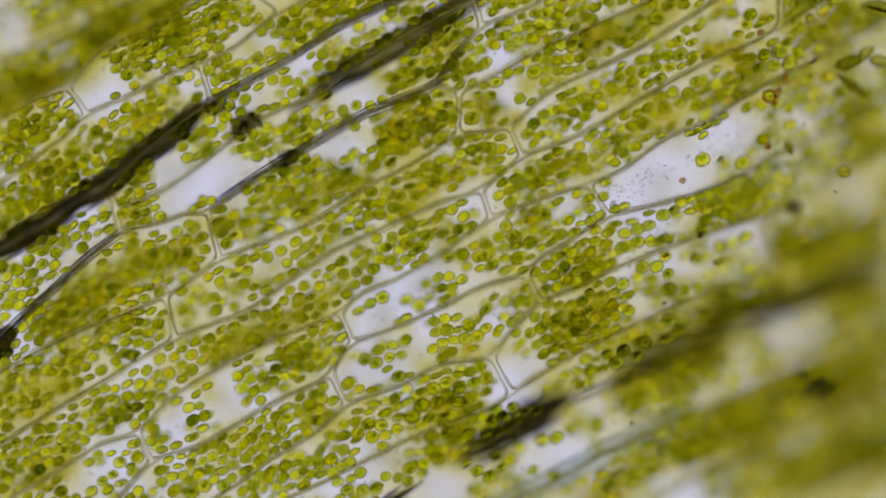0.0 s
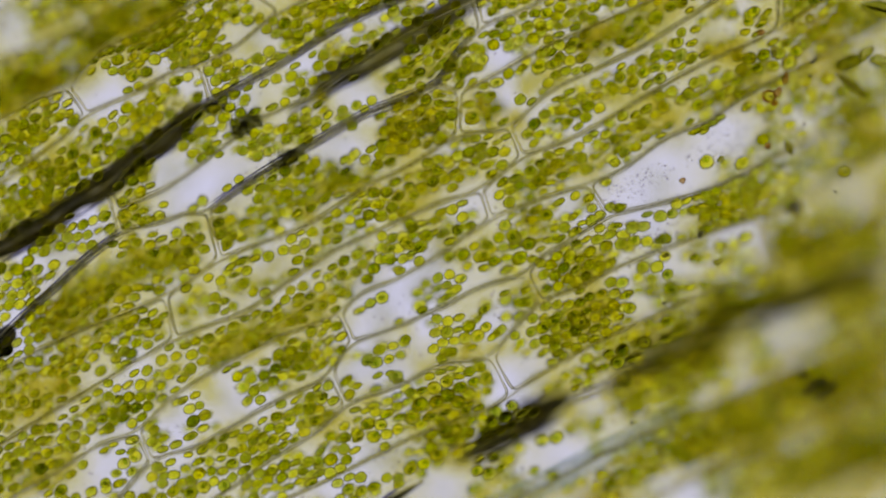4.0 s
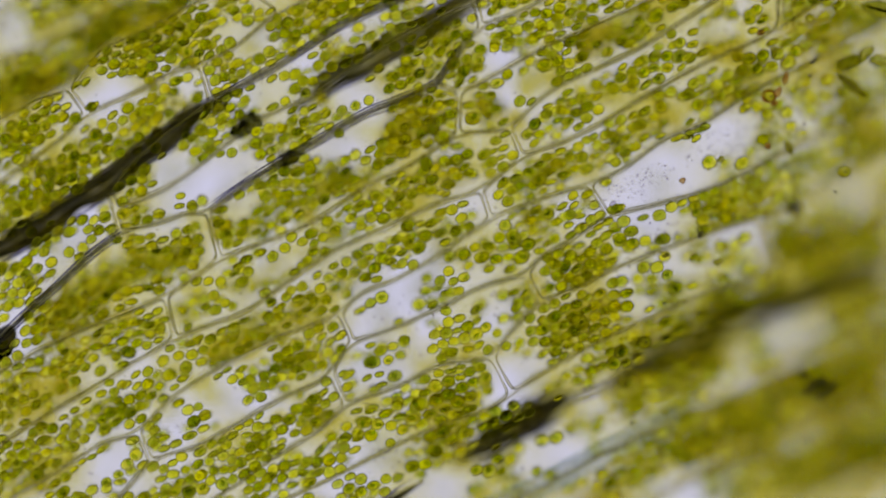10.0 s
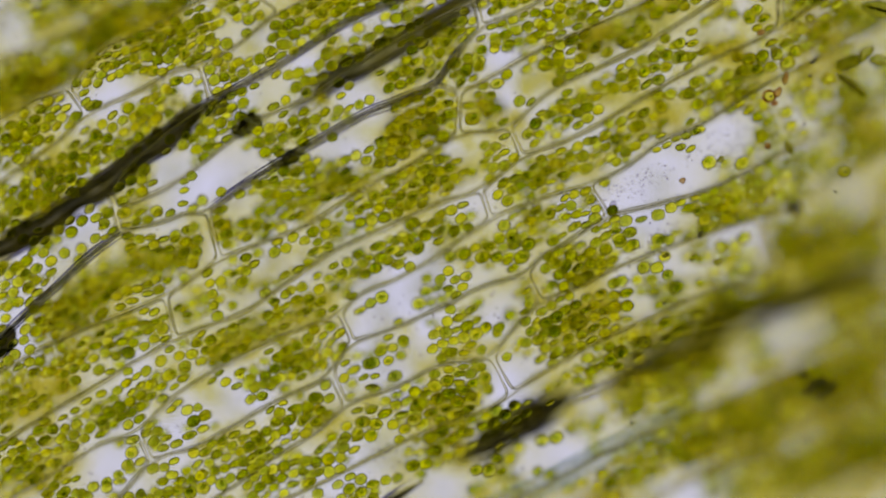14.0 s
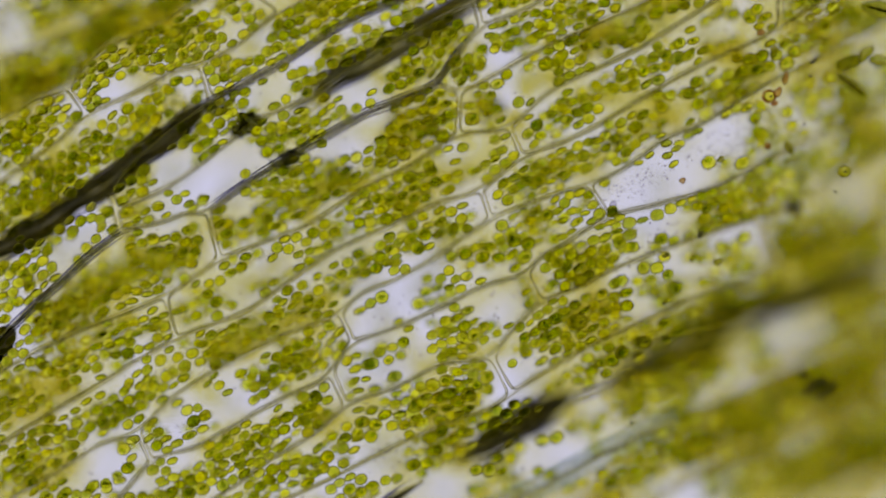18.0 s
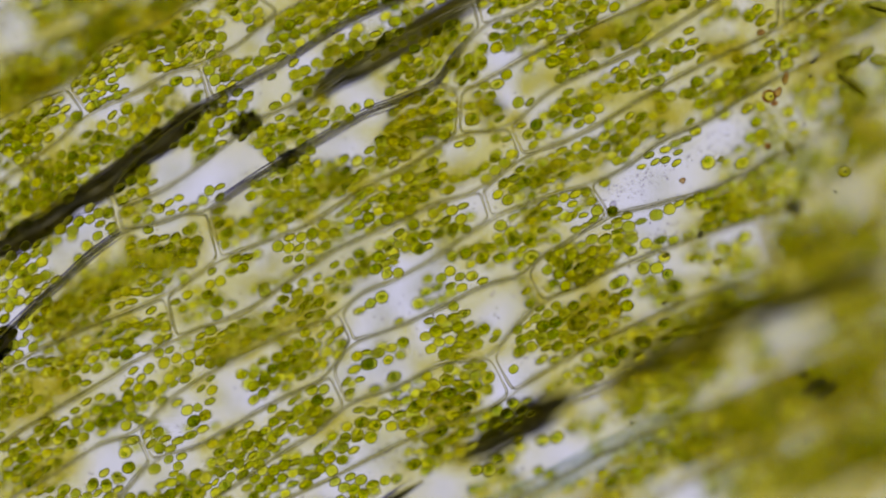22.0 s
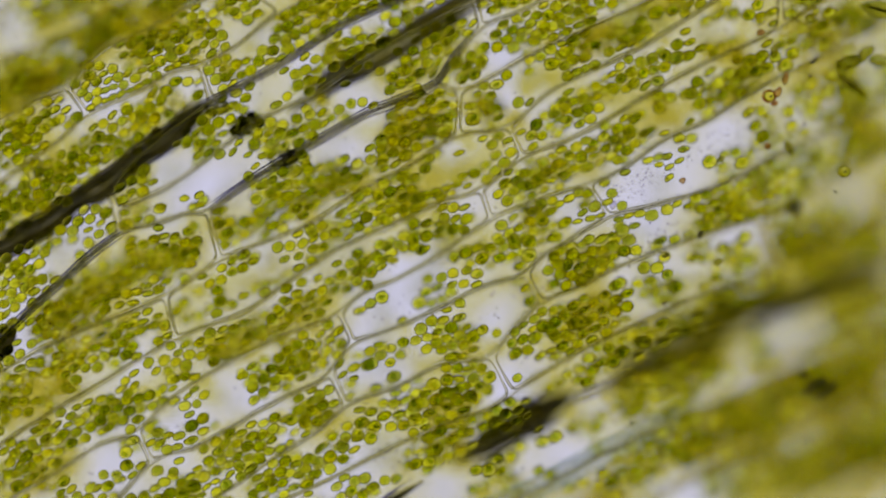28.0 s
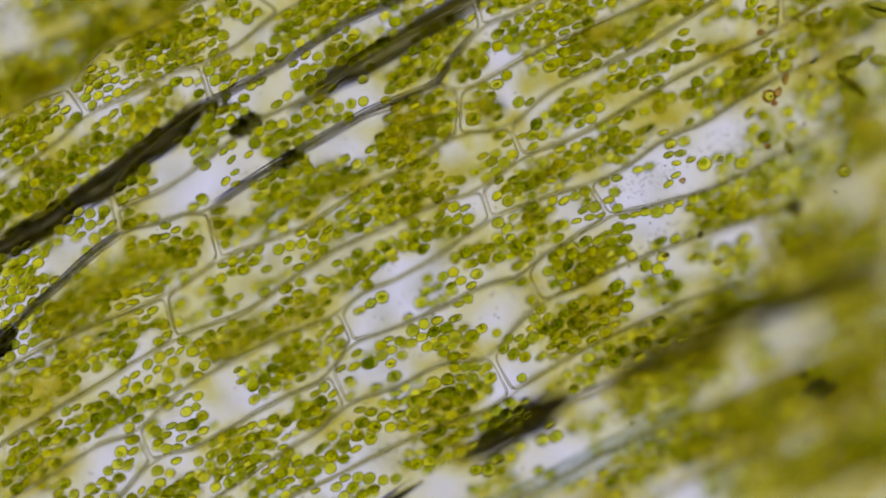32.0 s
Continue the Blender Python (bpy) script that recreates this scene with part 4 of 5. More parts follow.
c = Cell("leaf cell with large round chloroplasts and an olive heap", W10, W11, (310, 440), (868, 903), seed=26)
c.void((0, 650, 800, 30, 10), (12, 670, 780, 45, 14), (17, 680, 790, 50, 16), (32, 690, 790, 50, 15))
c.spread((656, 746, 15), (676, 746, 13), (697, 732, 15), (712, 756, 13), (641, 771, 14), (656, 766, 13), (626, 791, 12), (601, 771, 14, 1),
         (581, 786, 13, 1), (561, 796, 12, 1), (576, 820, 14), (591, 811), (612, 816, 13), (561, 836), (546, 831), (541, 861, 15),
         (516, 861, 14), (526, 816, 12, 1), (601, 836), (581, 866), (631, 731, 12, 1), (661, 706, 13, 1), (721, 701, 13, 1), (751, 690, 13, 1),
         (751, 716, 16), (776, 721, 15), (791, 696, 14), (816, 681, 13), (846, 671, 12), (866, 666, 14), (836, 691, 15), (861, 691, 13),
         (736, 736, 15), (761, 741, 14), (801, 716, 12), (786, 746, 12), (821, 716, 12), (846, 741), (480, 860), (450, 880), (500, 845))
c.clump(770, 725, 60, 26, 56, (-0.3, -0.06), 14)
c.clump(530, 830, 50, 26, 30, (-0.25, -0.06))
c.stream(12, 6)
c.fill(26, gap=18, voids=((650, 795, 16),))

c = Cell("leaf cell with yellow chloroplast crowd, fading out of focus", W10, W11, (871, 907), (1339, 1364), seed=27)
c.void((0, 1235, 478, 45, 14))
c.void((0, 930, 650, 30, 18), (12, 930, 650, 20, 12), (20, 950, 620, 8, 5), (28, 960, 610, 25, 14), (32, 950, 615, 25, 15))
c.spread((945, 645, 14), (930, 591, 12), (956, 586, 13), (986, 621), (1001, 601), (1011, 591), (976, 566, 13), (1061, 536, 14),
         (1051, 576), (1025, 570, 16), (1076, 526), (1120, 523, 14), (1178, 515, 15), (1185, 483, 12), (1229, 456, 12, 1), (1275, 436, 12),
         (1000, 540), (1040, 550))
c.clump(1040, 575, 70, 30, 70, (-0.25, -0.03), 12)
c.clump(1010, 595, 26, 20, 22, (-0.15, 0.0), 12, ((0, 0, 0), (9, -5, 4), (17, -70, 40), (25, -105, 45), (32, -108, 46)))
c.clump(1210, 510, 80, 16, 40, (-0.5, -0.2), 13)
c.clump(1290, 465, 40, 22, 16, (-0.4, -0.1), 14)
c.stream(8, -5)
c.fill(14, gap=20, u=(0.1, 0.4))
c.fill(26, r=13, gap=20, u=(0.3, 0.95), dz=(-0.25, 0.1))

c = Cell("blurred leaf cell end beyond a cross wall, olive", W10, W11, (1342, 1368), (1590, 1600), seed=32)
c.clump(1390, 430, 34, 24, 20, (-0.4, -0.1), 14)
c.clump(1450, 420, 60, 30, 50, (-0.4, 0.0), 14)

c = Cell("pale slanting leaf cell, blurred, with yellow chloroplasts", W11, W12, (440, 600), (1590, 1600), 0.05, seed=28, skip=(2,))
c.void((0, 680, 820, 45, 12))
c.void((0, 930, 690, 30, 14))
c.spread((725, 830, 14), (746, 825, 12), (755, 801, 14), (771, 820, 13), (786, 776, 14), (766, 786, 12), (831, 765, 11), (915, 715, 13),
         (890, 736, 12), (1036, 666, 12), (1021, 661, 12), (1051, 661, 12), (620, 866, 13), (641, 861, 13), (601, 851), (631, 846, 12, 1),
         (661, 871, 14), (746, 855, 12), (860, 742, 13), (880, 746, 13), (825, 745, 13), (1085, 640, 13), (1100, 615, 13), (1190, 565, 15),
         (1225, 572, 13), (930, 725, 13))
c.clump(795, 790, 50, 30, 56, (-0.4, -0.1), 14)
c.clump(1130, 600, 90, 18, 50, (-0.3, 0.0), 13)
c.clump(1290, 535, 110, 34, 110, (-0.4, 0.0), 14)
c.clump(1500, 445, 90, 30, 70, (-0.4, 0.0), 14, still=True)
c.stream(10, 5, (0.6, 1.0))
c.fill(12, gap=20, u=(0.0, 0.3), voids=((690, 810, 20),))

c = Cell("blurred leaf cell with a row of pale yellow chloroplasts", W12, W13, (625, 785), (1590, 1600), 0.12, seed=29, skip=(0,))
c.void((0, 950, 810, 60, 14))
c.spread((915, 815, 15), (945, 830, 12), (865, 851, 14), (836, 866, 12), (890, 820, 13), (960, 780, 13), (985, 775, 14), (1011, 760, 13),
         (1036, 770, 13), (1056, 755, 12), (1100, 705, 15), (1126, 716, 12), (876, 805, 13), (840, 831, 12), (980, 872, 13))
c.clump(1200, 665, 100, 26, 120, (-0.3, 0.0), 14)
c.clump(1330, 640, 40, 14, 16, (-0.3, 0.0), 14)
c.clump(1520, 560, 80, 26, 50, (-0.4, 0.0), 14, still=True)
c.stream(5, 5)

c = Cell("strongly blurred olive leaf cell below the focal plane", W13, W14, (850, 1020), (1590, 1600), seed=30)
c.clump(1270, 750, 190, 34, 210, (-0.3, 0.0), 15, still=True)
c.clump(1090, 840, 60, 30, 40, (-0.2, 0.0), 13)
c.clump(1500, 650, 110, 36, 120, (-0.3, 0.0), 15, still=True)

c = Cell("strongly blurred leaf cell at the sunken side of the leaf", W14, W15, (1150, 1270), (1590, 1600), seed=31)
c.clump(1480, 800, 160, 44, 150, (-0.3, 0.0), 15, still=True)
c.clump(1330, 830, 90, 30, 60, (-0.3, 0.0), 15, still=True)
c.clump(1540, 860, 80, 60, 90, (-0.3, 0.0), 15, still=True)


c = Cell("leaf cell end with large chloroplasts at a forked wall", W3, W4, (842, 854), (1000, 1018), seed=33)
c.spread((862, 14, 13), (884, 8, 13), (905, 6, 12), (872, 28, 11, 1), (930, 2, 12), (950, -12, 12))


# ---- air canals between the cells: dark strands ----
def canal(label, nodes, half, drop=0.0, step=10, strands=1, mat=None, ends=9):
    """A dark strand, or a bundle of thin ones, that tapers out at both ends."""
    line = Line(*nodes)
    xs = np.arange(line.n[0][0], line.n[-1][0], step)
    mid = xs[len(xs) // 2]
    base = grid(mid, line.y(mid), leaf_z(mid, line.y(mid)) - drop)
    thing = new("air_canal")
    thing.location = base
    thick = strands == 1
    for k in range(strands):
        off = 0 if thick else (k - (strands - 1) / 2) * half * 2.0 / (strands - 1)
        pts = []
        for i, x in enumerate(xs):
            wob = (0.25 * half if thick else 1.6) * noise.noise(Vector((x * 0.018, k * 3.1, half)))
            pts.append(grid(x, line.y(x) + off + wob, leaf_z(x, line.y(x)) - drop - 0.02 * k) - base)
        w = half * (0.92 if thick else 0.8 / strands) / 400
        v, f = tube(pts, w, w, False, 12, 0.4 if thick else 0.22, half + k, ends if thick else 4)
        link_mesh("strand", v, f, mat or (M_CANAL if thick else M_STRAND), thing)
    for side in (-1, 1) if thick else ():       # the cell walls that line it
        pts = []
        for x in xs[2:-2]:
            y = line.y(x) + side * half * 1.02 + 2 * noise.noise(Vector((x * 0.02, side * 5.0, half)))
            pts.append(grid(x, y, leaf_z(x, y) - 0.6 * drop) - base)
        v, f = tube(pts, 0.006, 0.01, False, 10, 0.5, half, 4)
        link_mesh("lining", v, f, M_STRAND, thing)
    return tagged(thing, label, "air canal", "air canals between the cells")


canal("thick black air canal between leaf cells", ((-60, 474), (0, 442), (60, 408), (120, 370), (200, 317), (250, 275), (300, 243), (350, 198), (390, 168)), 25, 0.3, ends=6)
canal("narrow blue-grey wall bundle between leaf cells", ((-60, 650), (10, 590), (50, 552), (100, 507), (160, 452), (213, 414), (240, 398)), 9, 0, 10, 4)
canal("narrow blue-grey wall bundle between leaf cells", ((340, 195), (360, 187), (430, 150), (520, 100), (600, 48), (700, 2), (770, -30)), 8, 0, 10, 5)
canal("blurred dark air canal between leaf cells", ((510, 202), (560, 165), (600, 135), (650, 110), (700, 82), (750, 50), (850, -10), (900, -40)), 23, 0.42, mat=M_CANAL_SOFT)
canal("narrow blue-grey wall bundle between leaf cells", ((360, 378), (420, 335), (500, 285), (570, 245), (650, 200), (700, 180), (772, 147), (800, 105), (850, 50)), 9, 0.0, 10, 5)
canal("short blurred black air canal", ((630, 930), (680, 897), (720, 870), (752, 852)), 16, 0.2)
canal("thick blurred dark air canal", ((800, 822), (850, 793), (900, 762), (950, 734), (1000, 706), (1040, 684)), 30, 0.65, mat=M_CANAL, ends=8)
canal("thick blurred dark air canal", ((1080, 668), (1130, 640), (1180, 625), (1250, 600), (1330, 570)), 26, 1.0, mat=M_CANAL_SOFT, ends=6)
canal("thin blurred dark air canal", ((1210, 570), (1330, 548), (1400, 535), (1480, 500), (1620, 445)), 19, 0.5, mat=M_CANAL_SOFT)
canal("blue-grey blurred wall bundle", ((1300, 598), (1330, 584), (1360, 567), (1400, 546)), 7, 0.1, 10, 3)


canal("pale blurred bundle of parallel walls", ((820, 922), (940, 868), (1090, 790), (1250, 716)), 22, 0.0, 10, 7, M_PALE)
canal("blue-grey blurred wall bundle", ((1000, 712), (1080, 680), (1130, 650), (1180, 630)), 9, 0.2, 10, 3)


# ---- lower layers of the leaf, far out of focus: counted by no one ----
def ball(ring=8, stack=4, flat=0.5):
    """Corner points and faces of a small flattened body."""
    unit, faces = [], []
    for i in range(1, stack):
        th = math.pi * i / stack
        for j in range(ring):
            ph = 2 * math.pi * j / ring
            unit.append((math.sin(th) * math.cos(ph), math.sin(th) * math.sin(ph), flat * math.cos(th)))
    unit += [(0, 0, flat), (0, 0, -flat)]
    for i in range(stack - 2):
        for j in range(ring):
            faces.append((i * ring + j, (i + 1) * ring + j, (i + 1) * ring + (j + 1) % ring, i * ring + (j + 1) % ring))
    for j in range(ring):
        faces.append((len(unit) - 2, j, (j + 1) % ring))
        faces.append((len(unit) - 1, (stack - 2) * ring + (j + 1) % ring, (stack - 2) * ring + j))
    return unit, faces


def many(name, label, category, spots, mat, flat=0.5):
    """Countless small bodies in one mesh; spots: centre and radius in metres."""
    unit, quads = ball(flat=flat)
    verts, faces = [], []
    for p, k in spots:
        o = len(verts)
        verts += [(p.x + q[0] * k, p.y + q[1] * k, p.z + q[2] * k) for q in unit]
        faces += [tuple(o + i for i in f) for f in quads]
    return tagged(link_mesh(name, verts, faces, mat), label, category, kind="stuff")


def lower_layer(label, n, r, depth, pale, seed, keep=1.0):
    rnd = random.Random(seed)
    spots = []
    for _ in range(n):
        x, y = rnd.uniform(-90, 1660), rnd.uniform(-90, 970)
        if any((x - a) ** 2 + (y - b) ** 2 < c * c for a, b, c in pale):
            continue
        u, v = 0.89 * x - 0.45 * y, 0.45 * x + 0.89 * y
        if noise.noise(Vector((u * 0.006, v * 0.02, seed))) > keep:
            continue
        spots.append((grid(x, y, leaf_z(x, y) - rnd.uniform(*depth)), r / 400 * rnd.uniform(0.8, 1.2)))
    many("lower_chloroplasts_and_dimmers", label, "chloroplasts", spots, M_LOWER)


def haze_heap(label, x, y, rx, ry, n, depth=(0.6, 1.1), r=20, seed=0):
    """A dense heap in the lower layer, drawn out along the cells."""
    rnd, spots = random.Random(seed + int(x)), []
    for _ in range(int(n * 0.55)):
        a, d = rnd.uniform(0, 2 * math.pi), math.sqrt(rnd.random())
        p, q = rx * d * math.cos(a), ry * d * math.sin(a)
        px, py = x + 0.89 * p + 0.45 * q, y - 0.45 * p + 0.89 * q
        spots.append((grid(px, py, leaf_z(px, py) - rnd.uniform(*depth)), r / 400 * rnd.uniform(0.8, 1.2)))
    many("chloroplast_heap", label, "chloroplasts", spots, M_LOWER)


PALE_A = ((190, 165, 55), (320, 330, 45), (370, 320, 45), (300, 300, 24), (410, 300, 40), (640, 215, 40), (590, 255, 35), (150, 395, 50),
          (110, 460, 30), (40, 605, 40), (480, 470, 35), (710, 515, 55), (650, 580, 45), (770, 500, 36), (330, 740, 46), (410, 700, 36),
          (190, 815, 60), (700, 645, 40), (640, 665, 36), (640, 825, 50), (690, 800, 40), (890, 105, 40), (940, 150, 44), (470, 60, 30), (300, 385, 30), (560, 450, 28), (610, 420, 22), (430, 520, 26), (800, 285, 32))
PALE_B = ((1120, 325, 66), (1200, 290, 66), (1290, 245, 55), (1430, 180, 48), (1150, 400, 50), (1190, 475, 46), (1300, 440, 56), (440, 170, 36),
          (620, 140, 40), (90, 30, 50), (1250, 70, 14), (900, 690, 50), (1000, 810, 66), (1100, 770, 40), (1380, 604, 40), (1425, 762, 56),
          (1230, 865, 62), (1500, 345, 40), (1400, 592, 34), (280, 865, 30), (790, 860, 60), (10, 60, 50), (1350, 110, 18), (660, 30, 20), (885, 560, 46), (1000, 362, 30), (620, 482, 22), (770, 440, 22), (340, 640, 28), (200, 722, 22))
for c in CELLS:
    c.under(PALE_A + PALE_B)
    c.settle()
lower_layer("blurred olive haze of chloroplasts in the lower leaf layer", 1650, 24, (1.1, 1.9), PALE_A + PALE_B, 5, 0.5)
lower_layer("wide thin yellow-green veil of the leaf's underside", 130, 28, (2.0, 3.2), (), 15, 0.9)
lower_layer("faint blurred chloroplasts under the leaf cells", 900, 14, (0.35, 0.7), PALE_A + PALE_B, 9, 0.1)
rh = random.Random(31)
spots = []
for x, y, c in PALE_A + PALE_B:         # grey bodies added under the clear sap, only to dim it
    for _ in range(3):
        px, py = x + rh.uniform(-c, c), y + rh.uniform(-0.7 * c, 0.7 * c)
        spots.append((grid(px, py, leaf_z(px, py) - rh.uniform(0.9, 1.6)), rh.uniform(16, 24) / 400))
many("lower_chloroplasts_and_dimmers", "blurred grey bodies added to dim the clear sap", "chloroplasts", spots, M_FOOT_DIM)
HEAP = "dense blurred olive heap of chloroplasts in a lower cell"
for x, y, rx, ry, n in ((150, 110, 190, 30, 60), (330, 15, 110, 24, 26), (20, 190, 70, 26, 10), (240, 480, 130, 34, 34), (130, 560, 60, 34, 16),
                        (445, 610, 64, 24, 18), (740, 225, 70, 36, 26), (590, 340, 80, 30, 14), (1270, 765, 150, 36, 84), (1520, 660, 110, 40, 70),
                        (1540, 860, 90, 60, 50), (1320, 535, 130, 34, 42), (1545, 215, 60, 44, 26), (1450, 25, 80, 30, 24), (1110, 45, 110, 26, 30)):
    haze_heap(HEAP, x, y, rx, ry, n)
for x, y, rx, ry, n in ((570, 20, 50, 24, 12), (60, 350, 110, 32, 14), (780, 735, 70, 34, 24), (1030, 570, 80, 34, 28), (1020, 470, 50, 28, 16),
                        (1210, 655, 90, 26, 26), (960, 310, 80, 20, 14), (1440, 820, 110, 40, 36), (1300, 165, 70, 18, 14),
                        (800, 800, 50, 30, 14), (560, 540, 70, 20, 16), (60, 270, 70, 34, 9), (1460, 430, 70, 30, 24), (1320, 345, 80, 26, 18)):
    haze_heap(HEAP, x, y, rx, ry, n)
THIN = "thin blurred green veil of chloroplasts in a lower cell"
for x, y, rx, ry, n in ((1450, 715, 160, 50, 70), (1370, 680, 90, 24, 24), (1090, 850, 90, 44, 34), (1420, 850, 150, 50, 56), (1560, 740, 60, 90, 44),
                        (1250, 125, 120, 24, 20), (1500, 130, 90, 50, 30), (1480, 340, 80, 34, 20), (1150, 235, 110, 20, 16), (1410, 455, 90, 40, 26),
                        (1200, 560, 110, 20, 20), (40, 70, 110, 44, 26), (220, 40, 120, 22, 24), (1540, 540, 80, 40, 26), (1330, 60, 90, 22, 16), (60, 700, 100, 40, 22), (1480, 510, 110, 34, 46), (110, 640, 130, 26, 26), (340, 640, 90, 20, 14), (330, 720, 60, 20, 8), (660, 240, 60, 20, 8), (940, 150, 55, 22, 12), (800, 300, 60, 24, 12), (480, 470, 60, 22, 12), (110, 830, 90, 34, 20), (1400, 130, 120, 40, 24), (1500, 250, 60, 60, 18), (1250, 640, 70, 24, 14)):
    haze_heap(THIN, x, y, rx, ry, n, (0.7, 1.3))


# ---- small stray things: debris, grains and algae on the leaf ----
def lump(label, category, x, y, size, z=0.0, stretch=1.0, turn=0.0, mat=None, seed=0, rough=0.45, name="debris"):
    """An uneven solid body."""
    unit, faces = ball(16, 10, 0.7)
    off = Vector((seed * 3.7, seed * 1.9, seed))
    verts = []
    for q in unit:
        v = Vector(q)
        k = size / 400 * (1 + rough * noise.noise(v * 1.5 + off) + rough * 0.5 * noise.noise(v * 4 + off))
        verts.append((v.x * k * stretch, v.y * k, v.z * k))
    ob = link_mesh(name, verts, faces, mat or M_DEBRIS)
    ob.matrix_basis = Matrix.Translation(grid(x, y, z)) @ pose(0, 0, 0, 0, 0, turn)
    return tagged(ob, label, category)


def spindle(label, x, y, long, wide, turn, z, mat):
    """A pointed boat-shaped alga: shell with a midrib and grains."""
    thing = new("alga")
    thing.matrix_basis = Matrix.Translation(grid(x, y, z)) @ pose(0, 0, 0, 0, 0, turn)
    tagged(thing, label, "alga")
    n, sides = 18, 12
    verts, faces = [], []
    for i in range(n + 1):
        f = 2 * i / n - 1
        w = wide / 400 * (1 - abs(f) ** 1.7) + 0.0008
        for j in range(sides):
            c = 2 * math.pi * j / sides
            verts.append((f * long / 400, w * math.cos(c), 0.7 * w * math.sin(c)))
    for i in range(n):
        for j in range(sides):
            a, b, j2 = i * sides, (i + 1) * sides, (j + 1) % sides
            faces.append((a + j, a + j2, b + j2, b + j))
    faces += [tuple(reversed(range(sides))), tuple(range(n * sides, (n + 1) * sides))]
    link_mesh("shell", verts, faces, mat, thing)
    rib, rf = tube([Vector((long / 400 * (0.85 - 0.17 * i), 0, 0)) for i in range(11)], wide / 2600, wide / 2600, False, 8, 0.1, 1, 3)
    link_mesh("midrib", rib, rf, M_DEBRIS, thing)
    for k in range(3):
        v, f = ball(10, 6, 0.8)
        g = link_mesh("grain", [tuple(c * wide / 1300 for c in q) for q in v], f, M_CHLORO, thing)
        g.location = (long / 400 * (-0.45 + 0.42 * k), 0, wide / 1500)
    return thing


def loop(label, x, y, r, z, thick=1.6, mat=None):
    """A small round body with a raised rim and a grain inside."""
    thing = new("round_cell")
    thing.location = grid(x, y, z)
    tagged(thing, label, "algal cell")
    pts = [Vector((r / 400 * math.cos(k * math.pi / 14), r / 400 * math.sin(k * math.pi / 14) * 0.9, 0)) for k in range(28)]
    v, f = tube(pts, thick / 400, thick / 400, True, 8, 0.3, x)
    link_mesh("rim", v, f, mat or M_SHELL, thing)
    u, f = ball(12, 8, 0.5)
    link_mesh("content", [tuple(c * r / 440 for c in q) for q in u], f, M_CHLORO, thing)
    u, f = ball(8, 6, 0.8)
    g = link_mesh("grain", [tuple(c * r / 1600 for c in q) for q in u], f, M_DARK, thing)
    g.location = (r / 1500, 0, 0.02)
    return thing


spindle("pointed boat-shaped yellow-green alga on the leaf", 1507, 152, 36, 9, -38, -0.12, M_SHELL)
spindle("broad dark-rimmed green alga at the leaf's border", 1556, 18, 36, 17, -14, -0.1, M_SHELL)
spindle("small oval alga lying between cells", 1396, 262, 14, 8, -65, -0.12, M_SHELL)
loop("round algal cell with dark rim", 1140, 606, 12, -0.02)
loop("round yellow-green cell with a dark grain", 1025, 570, 14, 0.05)
loop("small dark-rimmed round cell", 1433, 32, 7, -0.05)
loop("oval olive algal cell with dark rim", 1493, 304, 11, -0.04)
loop("brown curled crumb with a yellow middle", 1361, 171, 11, 0.02, 2.2, M_RUST)
lump("brown flake of debris", "debris", 1375, 165, 6, 0.0, 1.8, 60, M_RUST, 1)
lump("dark red-brown grain of debris", "debris", 1370, 184, 5, 0.04, 1.2, 0, M_RUST, 2)
lump("red-brown rod of debris", "debris", 1390, 140, 5, 0.02, 2.4, 82, M_RUST, 3)
lump("yellow-brown flake at the leaf's border", "debris", 1500, 112, 11, -0.1, 2.0, 14, M_SHELL, 40, 0.7)
lump("yellow-brown flake at the leaf's border", "debris", 1532, 96, 9, -0.15, 1.6, 35, M_SHELL, 41, 0.7)
lump("yellow-brown flake at the leaf's border", "debris", 1553, 108, 10, -0.2, 1.4, -20, M_SHELL, 42, 0.7)
lump("pale crumb beside the cell wall", "debris", 1370, 92, 6, 0.0, 1.5, 80, M_SHELL, 43, 0.8)
lump("small brown grain on the wall", "debris", 1346, 58, 6, 0.0, 1.2, 0, M_RUST, 44, 0.5)
lump("small pale crumb in the sap", "debris", 1275, 282, 5, 0.0, 1.4, 30, M_SHELL, 45, 0.8)
lump("small pale crumb in the sap", "debris", 1270, 464, 6, -0.02, 1.2, 30, M_SHELL, 46, 0.8)
lump("dark thin hook of debris", "debris", 1440, 108, 3, -0.03, 3.2, 42, M_DARK, 4)
lump("dark round grain of debris", "debris", 1358, 259, 6, -0.02, 1.0, 0, M_RUST, 5)
lump("dark ragged dirt below the leaf", "dirt", 1446, 678, 8, -0.26, 1.9, 10, M_DARK, 6, 1.0)
lump("dark ragged dirt below the leaf", "dirt", 1457, 697, 6, -0.26, 2.8, 24, M_DARK, 7, 1.0)
lump("dark ragged dirt below the leaf", "dirt", 1472, 684, 5, -0.26, 1.8, 40, M_DARK, 47, 1.0)
lump("dark ragged dirt below the leaf", "dirt", 1434, 688, 4, -0.26, 2.2, 15, M_DARK, 48, 1.0)
lump("dark ragged dirt below the leaf", "dirt", 1424, 666, 5, -0.28, 2.4, -12, M_DARK, 8, 1.0)
lump("dark blurred lump of dirt", "dirt", 1405, 368, 13, -0.4, 1.2, 0, M_DARK, 9)
lump("dark blue-black end of an air canal", "dirt", 5, 608, 22, -0.15, 1.5, 55, M_CANAL, 12, 0.4)
lump("small dark red crystal in the sap", "crystal", 1208, 320, 5, 0.02, 1.2, 40, M_RUST, 13)
lump("grey oval grain in the sap", "grain", 1085, 363, 6, 0.02, 1.3, 60, M_GRAIN, 14, 0.2)
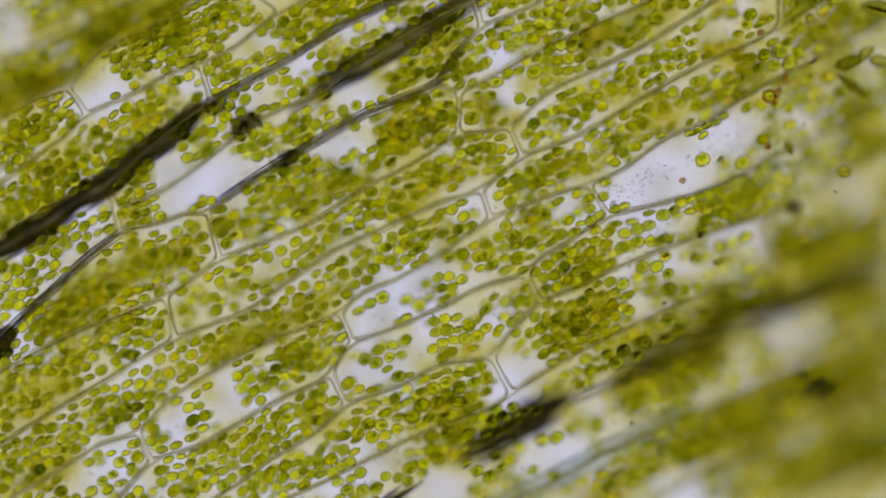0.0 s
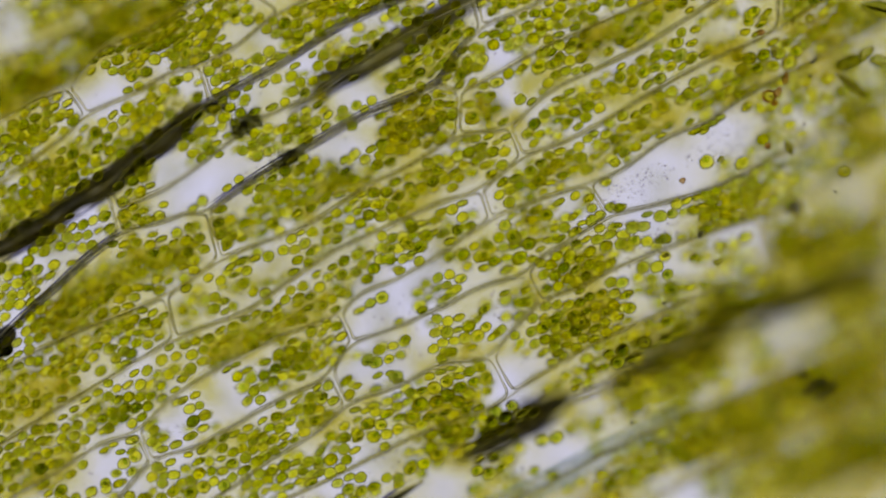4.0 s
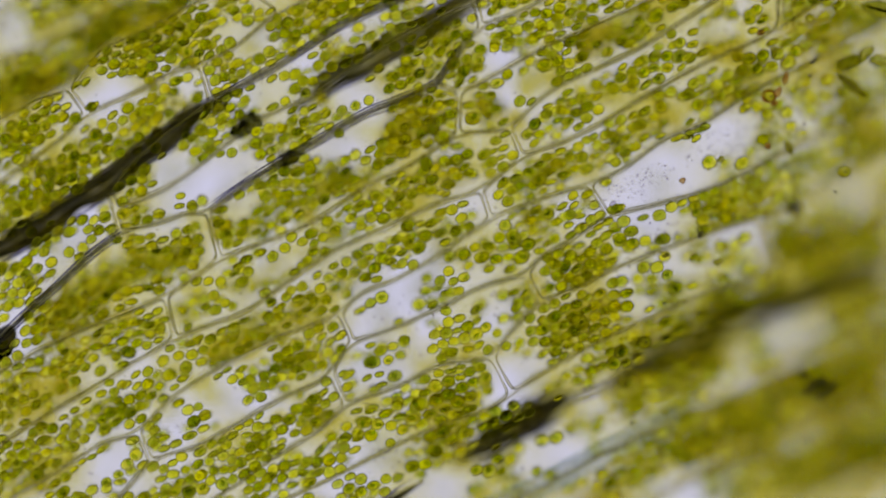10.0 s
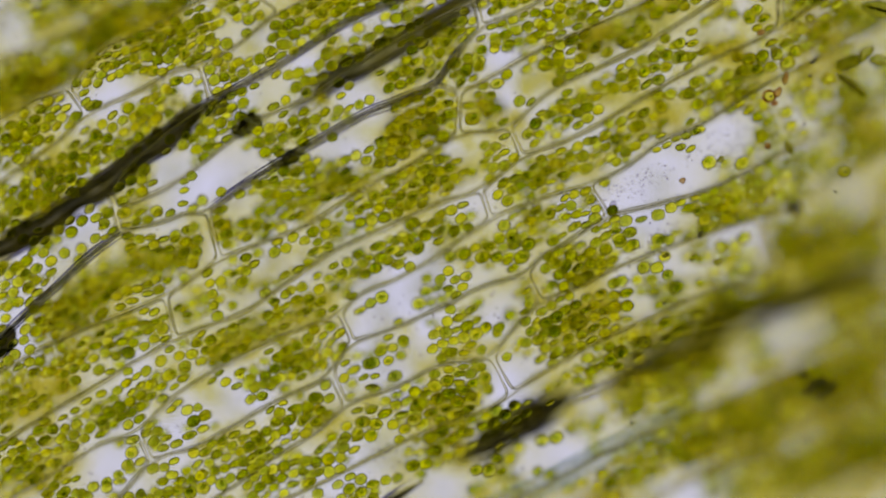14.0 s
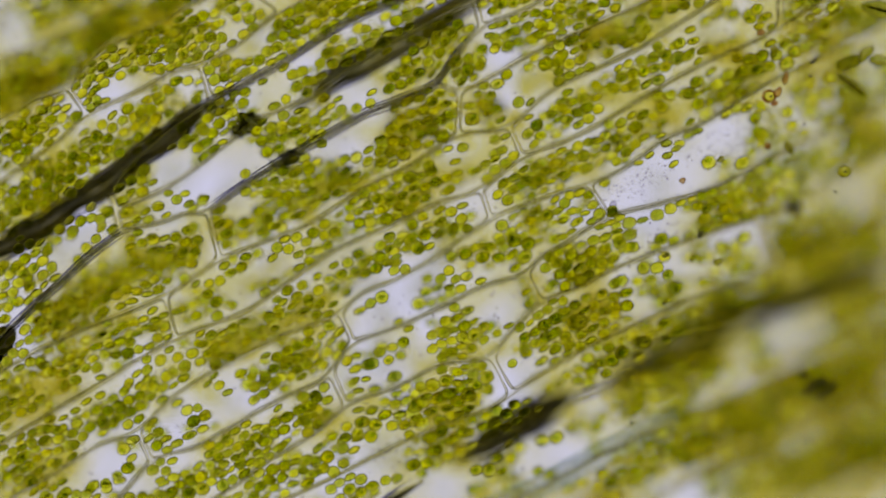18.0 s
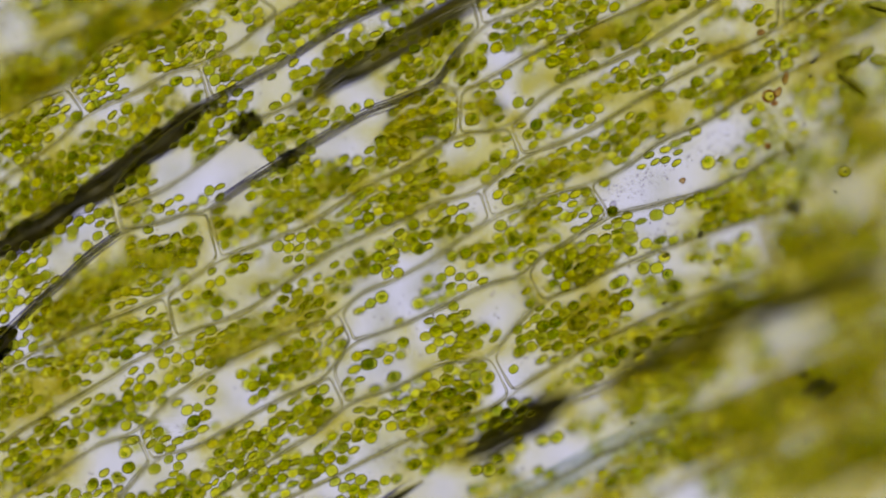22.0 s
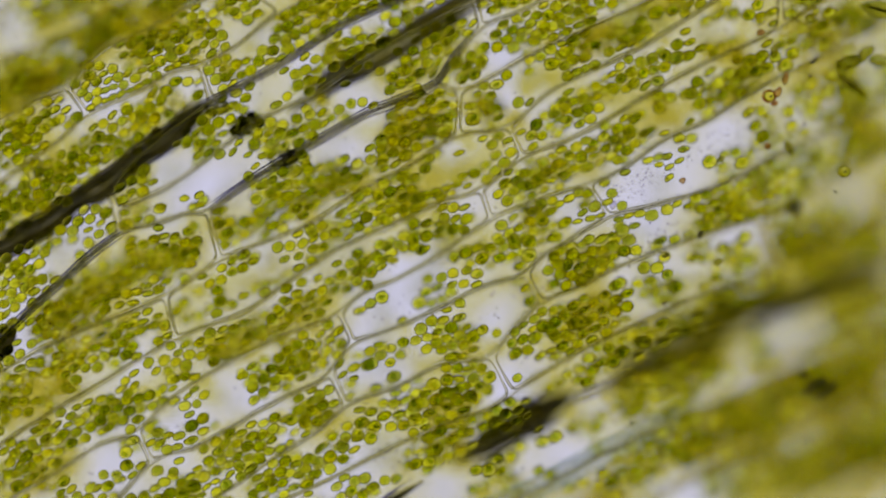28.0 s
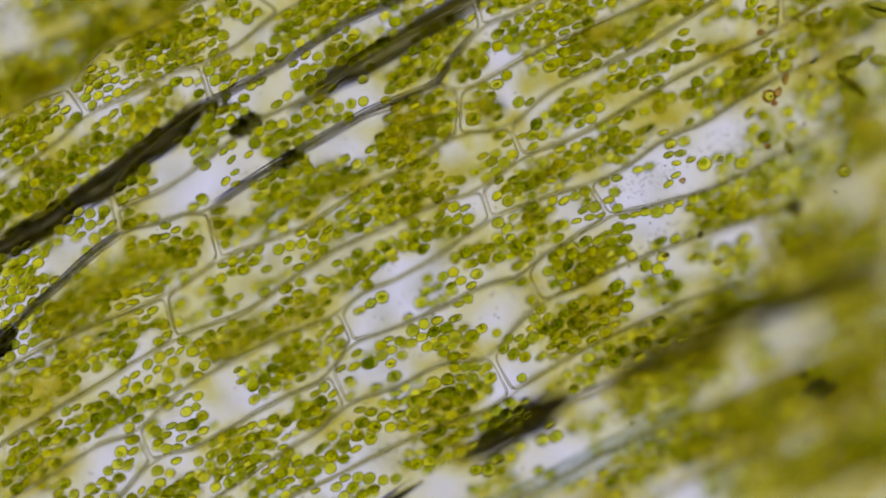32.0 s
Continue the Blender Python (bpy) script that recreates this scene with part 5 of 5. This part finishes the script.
lump("small dark crystal on the cell wall", "crystal", 1240, 415, 5, 0.0, 1.4, 60, M_DARK, 15)
lump("small dark grain on the cell wall", "grain", 1178, 452, 4, 0.02, 1.5, 20, M_DARK, 16)
for k, (x, y, r) in enumerate(((1478, 340, 2.5), (1475, 560, 3), (1425, 782, 3), (1175, 537, 3), (1238, 597, 2.5), (1390, 378, 2), (1434, 135, 3),
                              (1423, 220, 2.5), (1370, 345, 2), (1118, 748, 3), (1015, 745, 2))):
    tagged(lump("tiny dark dust speck", "dust", x, y, r, 0.06, 1.1, 0, M_DARK, 20 + k, 0.3, "dust_speck"), group="dust specks")

rg = random.Random(77)
for x, y, rx, ry, n in ((434, 222, 34, 15, 70), (507, 283, 32, 15, 70), (385, 190, 30, 10, 24), (1448, 682, 36, 18, 18)):
    spots = []
    for _ in range(n):
        a, d = rg.uniform(0, 2 * math.pi), rg.random() ** 0.7
        p, q = rx * d * math.cos(a), ry * d * math.sin(a)
        spots.append((grid(x + 0.89 * p + 0.45 * q, y - 0.45 * p + 0.89 * q, leaf_z(x, y) * 0.2 + rg.uniform(-0.4, -0.06)), rg.uniform(2.5, 6.5) / 400))
    many("dark_crumbs", "crumbly black-green clot of dirt on the leaf", "dirt", spots, M_CLOT, 0.8)
for label, x, y, rx, ry, n in (("fine violet grains floating in the clear sap", 1130, 325, 70, 22, 90), ("fine grains floating in the clear sap", 1290, 250, 90, 30, 90),
                               ("fine grains floating in the clear sap", 1400, 190, 80, 36, 70), ("fine grains in the sap beside a wall", 1180, 420, 90, 20, 60),
                               ("fine grains in the sap beside a wall", 1240, 470, 90, 16, 50), ("fine grains in the sap beside a wall", 690, 790, 60, 14, 40)):
    spots = []
    for _ in range(n):
        a, d = rg.uniform(0, 2 * math.pi), math.sqrt(rg.random())
        p, q = rx * d * math.cos(a), ry * d * math.sin(a)
        px, py = x + 0.89 * p + 0.45 * q, y - 0.45 * p + 0.89 * q
        spots.append((grid(px, py, leaf_z(px, py) + rg.uniform(-0.1, 0.02)), rg.uniform(0.8, 2.0) / 400))
    many("sap_grains", label, "grains", spots, M_GRAIN, 0.9)
spots = []
for _ in range(2600):
    px, py = rg.uniform(-20, 1590), rg.uniform(-20, 900)
    if noise.noise(Vector((px * 0.012, py * 0.012, 4))) < -0.05:
        continue
    spots.append((grid(px, py, leaf_z(px, py) + rg.uniform(-0.14, 0.05)), rg.uniform(0.8, 2.4) / 400))
many("cytoplasm_grains", "fine pale grains strewn through the cytoplasm", "grains", spots, M_GRAIN, 0.9)


def motions():
    for ob, rows in MOVES:
        walk(ob, rows)


motions()
